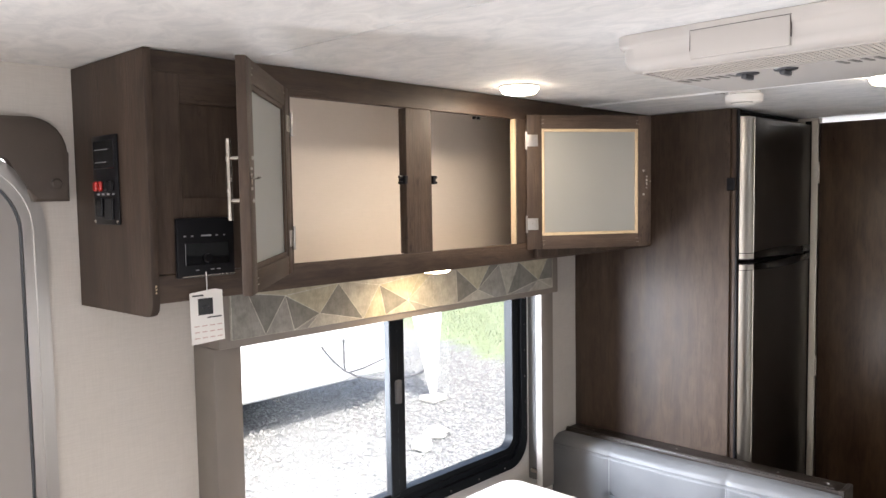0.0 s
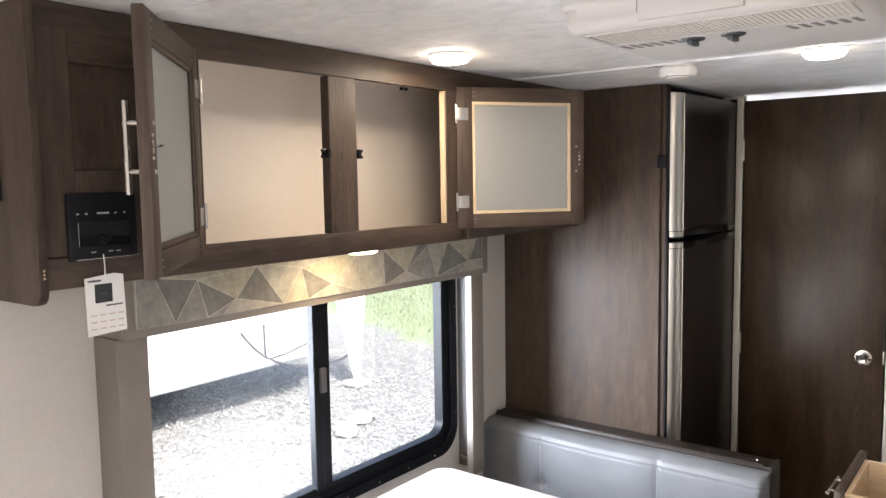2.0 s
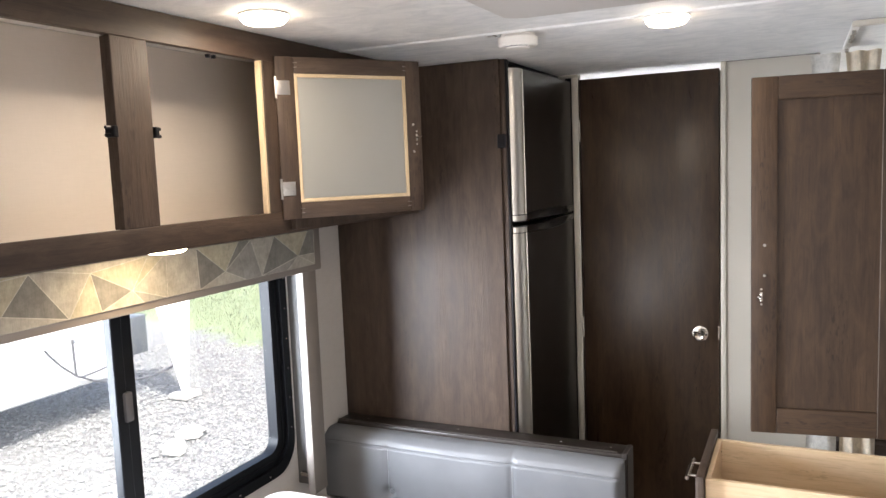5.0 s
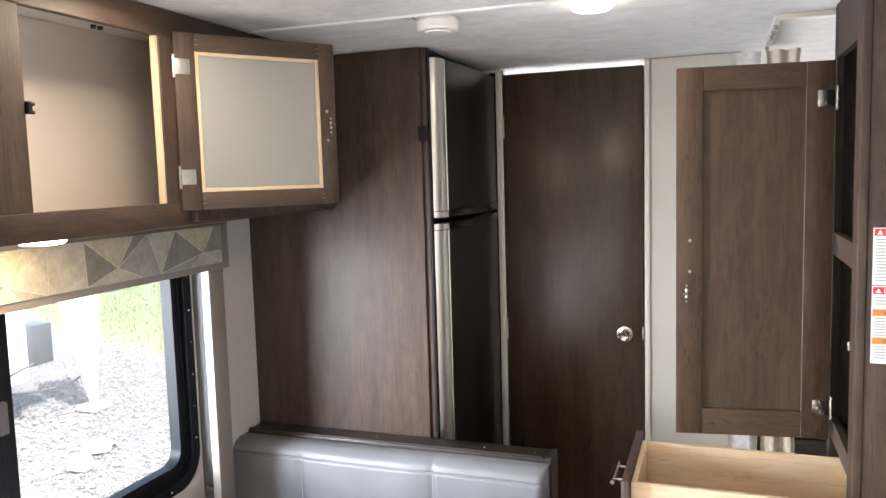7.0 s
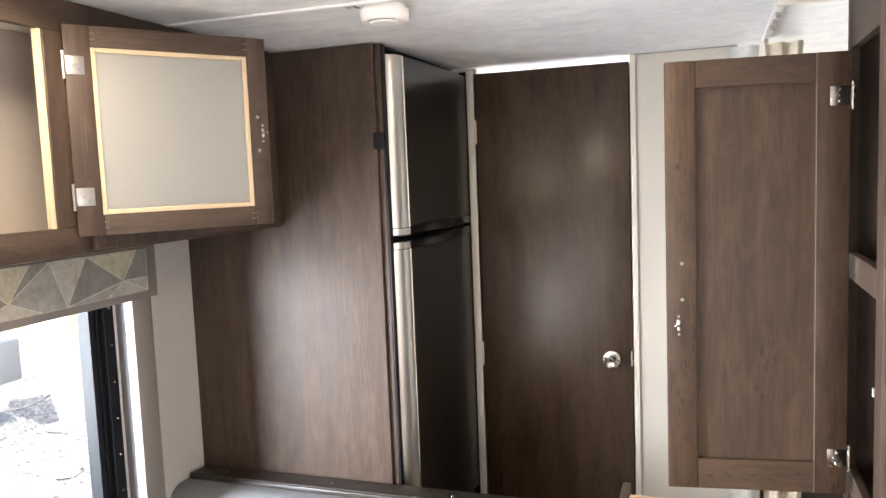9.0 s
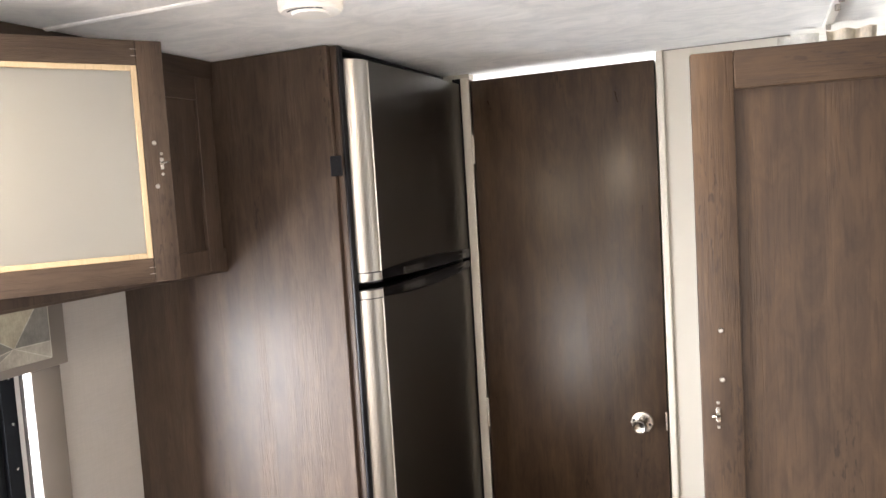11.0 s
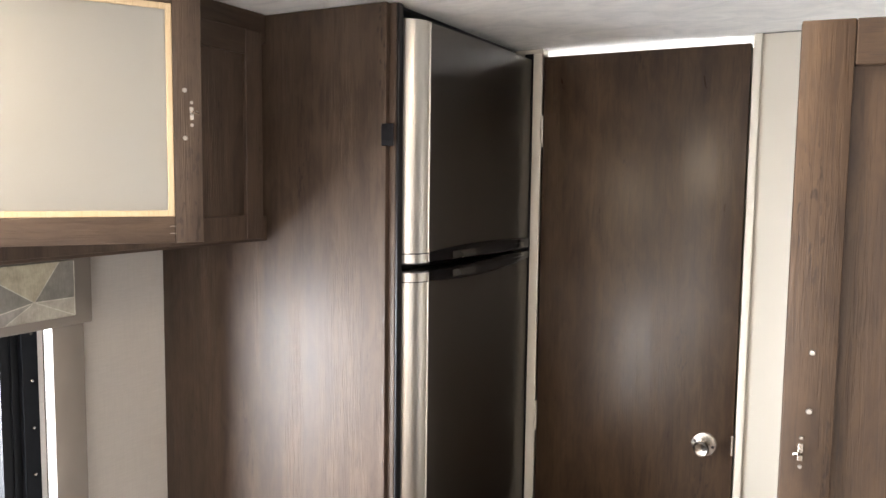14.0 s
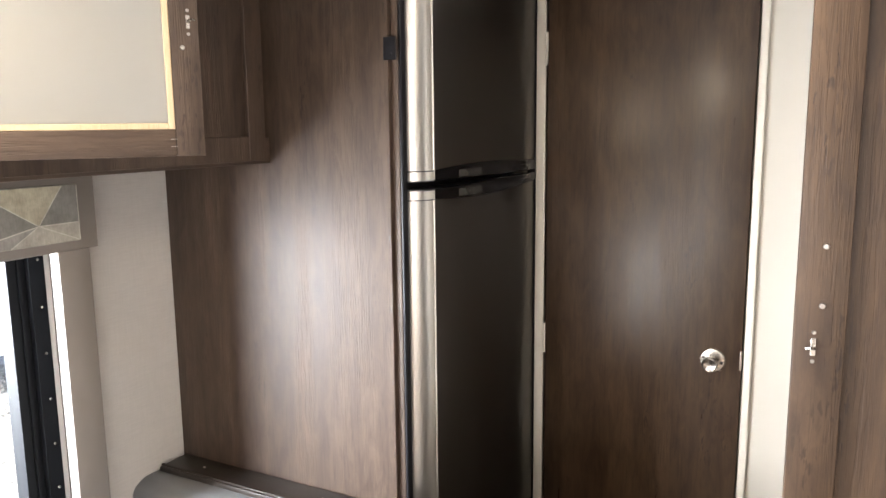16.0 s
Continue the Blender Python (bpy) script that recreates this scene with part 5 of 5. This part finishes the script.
def scatter_stones(count, x0, x1, y0, y1, rng):
    """Loose stones of the yard as one sheet of small faceted bodies."""
    verts, faces = [], []
    base = [(1, 0, 0), (0, 1, 0), (-1, 0, 0), (0, -1, 0), (0, 0, 0.8), (0, 0, -0.5)]
    tri = [(0, 1, 4), (1, 2, 4), (2, 3, 4), (3, 0, 4), (1, 0, 5), (2, 1, 5), (3, 2, 5), (0, 3, 5)]
    for _ in range(count):
        x, y = rng.uniform(x0, x1), rng.uniform(y0, y1)
        if 0.42 * x + y > 8.6:
            continue
        r, a = 0.007 + 0.02 * rng.random() ** 4, rng.uniform(0, 6.28)
        k = len(verts)
        for bxx, byy, bzz in base:
            f = rng.uniform(0.7, 1.3)
            verts.append((x + r * f * (bxx * math.cos(a) - 0.7 * byy * math.sin(a)), y + r * f * (bxx * math.sin(a) + 0.7 * byy * math.cos(a)), GZ - 0.01 + r * f * bzz + 0.3 * r))
        faces += [tuple(k + i for i in t) for t in tri]
    me = bpy.data.meshes.new("gravel")
    me.from_pydata(verts, [], faces)
    me.materials.append(PEBBLE)
    return tagged(new("gravel", me), "loose grey gravel stones on the yard", "gravel", kind="stuff")


rng = random.Random(4)
scatter_stones(32000, -9.5, -3.2, 5.2, 12.0, rng)


def grass(count, rng):
    verts, faces = [], []
    for _ in range(count):
        x, y = rng.uniform(-14, -5.5), rng.uniform(10.5, 19)
        if 0.42 * x + y < 8.3 + 1.2 * rng.random():
            continue
        h, a, w = rng.uniform(0.02, 0.06), rng.uniform(0, 6.28), 0.006
        k = len(verts)
        dx, dy = math.cos(a), math.sin(a)
        verts += [(x - w * dy, y + w * dx, GZ - 0.02), (x + w * dy, y - w * dx, GZ - 0.02), (x + 0.03 * dx, y + 0.03 * dy, GZ + h)]
        faces.append((k, k + 1, k + 2))
    me = bpy.data.meshes.new("grass")
    me.from_pydata(verts, [], faces)
    me.materials.append(GRASSBLADE)
    return tagged(new("grass", me), "short sunlit green grass beyond the gravel", "grass", kind="stuff")


grass(34000, rng)


def rock(place, size, seed, label):
    b = bmesh.new()
    bmesh.ops.create_icosphere(b, subdivisions=3, radius=1)
    for v in b.verts:
        f = 1 + 0.35 * noise.noise(v.co * 1.3 + Vector((seed, 0, 0))) + 0.1 * noise.noise(v.co * 4 + Vector((0, seed, 0)))
        v.co = Vector((v.co.x * size[0], v.co.y * size[1], max(-0.3, v.co.z) * size[2])) * f
    b.transform(Matrix.Translation(place))
    return solid("rock", b, ROCK, label, "rock", group="rocks on the gravel", angle=45)


rock((-6.0, 8.32, GZ + 0.03), (0.11, 0.10, 0.09), 3, "pale rounded stone lying on the gravel")
rock((-6.2, 8.72, GZ + 0.02), (0.14, 0.12, 0.06), 8, "pale flat stone lying on the gravel")


def parked_trailer():
    t = thing("parked_trailer", (-8.6, 6.0, GZ), "white travel trailer parked on the gravel opposite", "trailer")
    X = -7.4
    part("body", bx(-9.8, X, -4.0, 9.15, GZ + 0.40, 2.2, 0.05, 3), TRAILER, t)
    door = part("compartment_door", bx(X - 0.005, X + 0.012, 7.2, 7.745, -0.195, 0.04, 0.004, 2), TRAILER, t)
    part("door_seal", bx(X - 0.001, X + 0.010, 7.2, 7.76, -0.21, -0.197, 0), GREYINK, door)
    part("door_seal", bx(X - 0.001, X + 0.010, 7.747, 7.76, -0.197, 0.04, 0), GREYINK, door)
    part("outlet_cover", bx(X - 0.002, X + 0.02, 8.47, 8.56, 0.07, 0.16, 0.006, 2), GREYINK, t)
    part("grey_box", bx(-8.3, -7.6, 9.2, 9.62, -0.30, 0.12, 0.02, 2), DARKGREY, t)
    b = bmesh.new()
    lo = [(-7.18, 9.645), (-7.13, 9.69), (-7.18, 9.735), (-7.23, 9.69)]
    hi = [(-7.34, 9.48), (-7.02, 9.70), (-7.34, 9.97), (-7.54, 9.70)]
    a = [b.verts.new((x, y, GZ + 0.05)) for x, y in lo]
    c = [b.verts.new((x, y, 0.35)) for x, y in hi]
    e = [b.verts.new((x, y, 0.9)) for x, y in hi]
    for p, q in ((a, c), (c, e)):
        for i in range(4):
            b.faces.new((p[i], p[(i + 1) % 4], q[(i + 1) % 4], q[i]))
    b.faces.new(a), b.faces.new(e)
    part("landing_leg", b, TRAILER, t)
    part("foot_pad", bx(-7.30, -7.06, 9.56, 9.82, GZ - 0.01, GZ + 0.05, 0.01), ROCK, t)
    sag = [(8.16, 0.06), (8.22, -0.02), (8.32, -0.13), (8.46, -0.25), (8.65, -0.355), (8.88, -0.43), (9.12, -0.48), (9.38, -0.51), (9.62, -0.50), (9.80, -0.455), (9.93, -0.40)]
    part("cable", tube([(X + 0.04, y, z) for y, z in sag], 0.012, 6), INK, t, "dark power cable hanging in a slack loop")
    part("cable", tube([(X + 0.03, 8.47, 0.10), (X + 0.04, 8.47, -0.22), (X + 0.05, 8.48, -0.27), (X + 0.05, 8.53, -0.285), (X + 0.05, 8.75, -0.27), (X + 0.04, 9.15, -0.20)], 0.012, 6), INK, t)
    part("hitch_panel", bx(X - 0.02, X + 0.01, 8.60, 8.72, -0.18, 0.12, 0.01, 2), TRAILER, t)
    part("wheel", lathe([(0, 0), (0.12, 0), (0.2, 0.02), (0.33, 0.02), (0.35, 0.06), (0.35, 0.18), (0, 0.18)], (X - 0.35, 4.0, GZ + 0.35), (1, 0, 0), 32), BLACK, t)


parked_trailer()
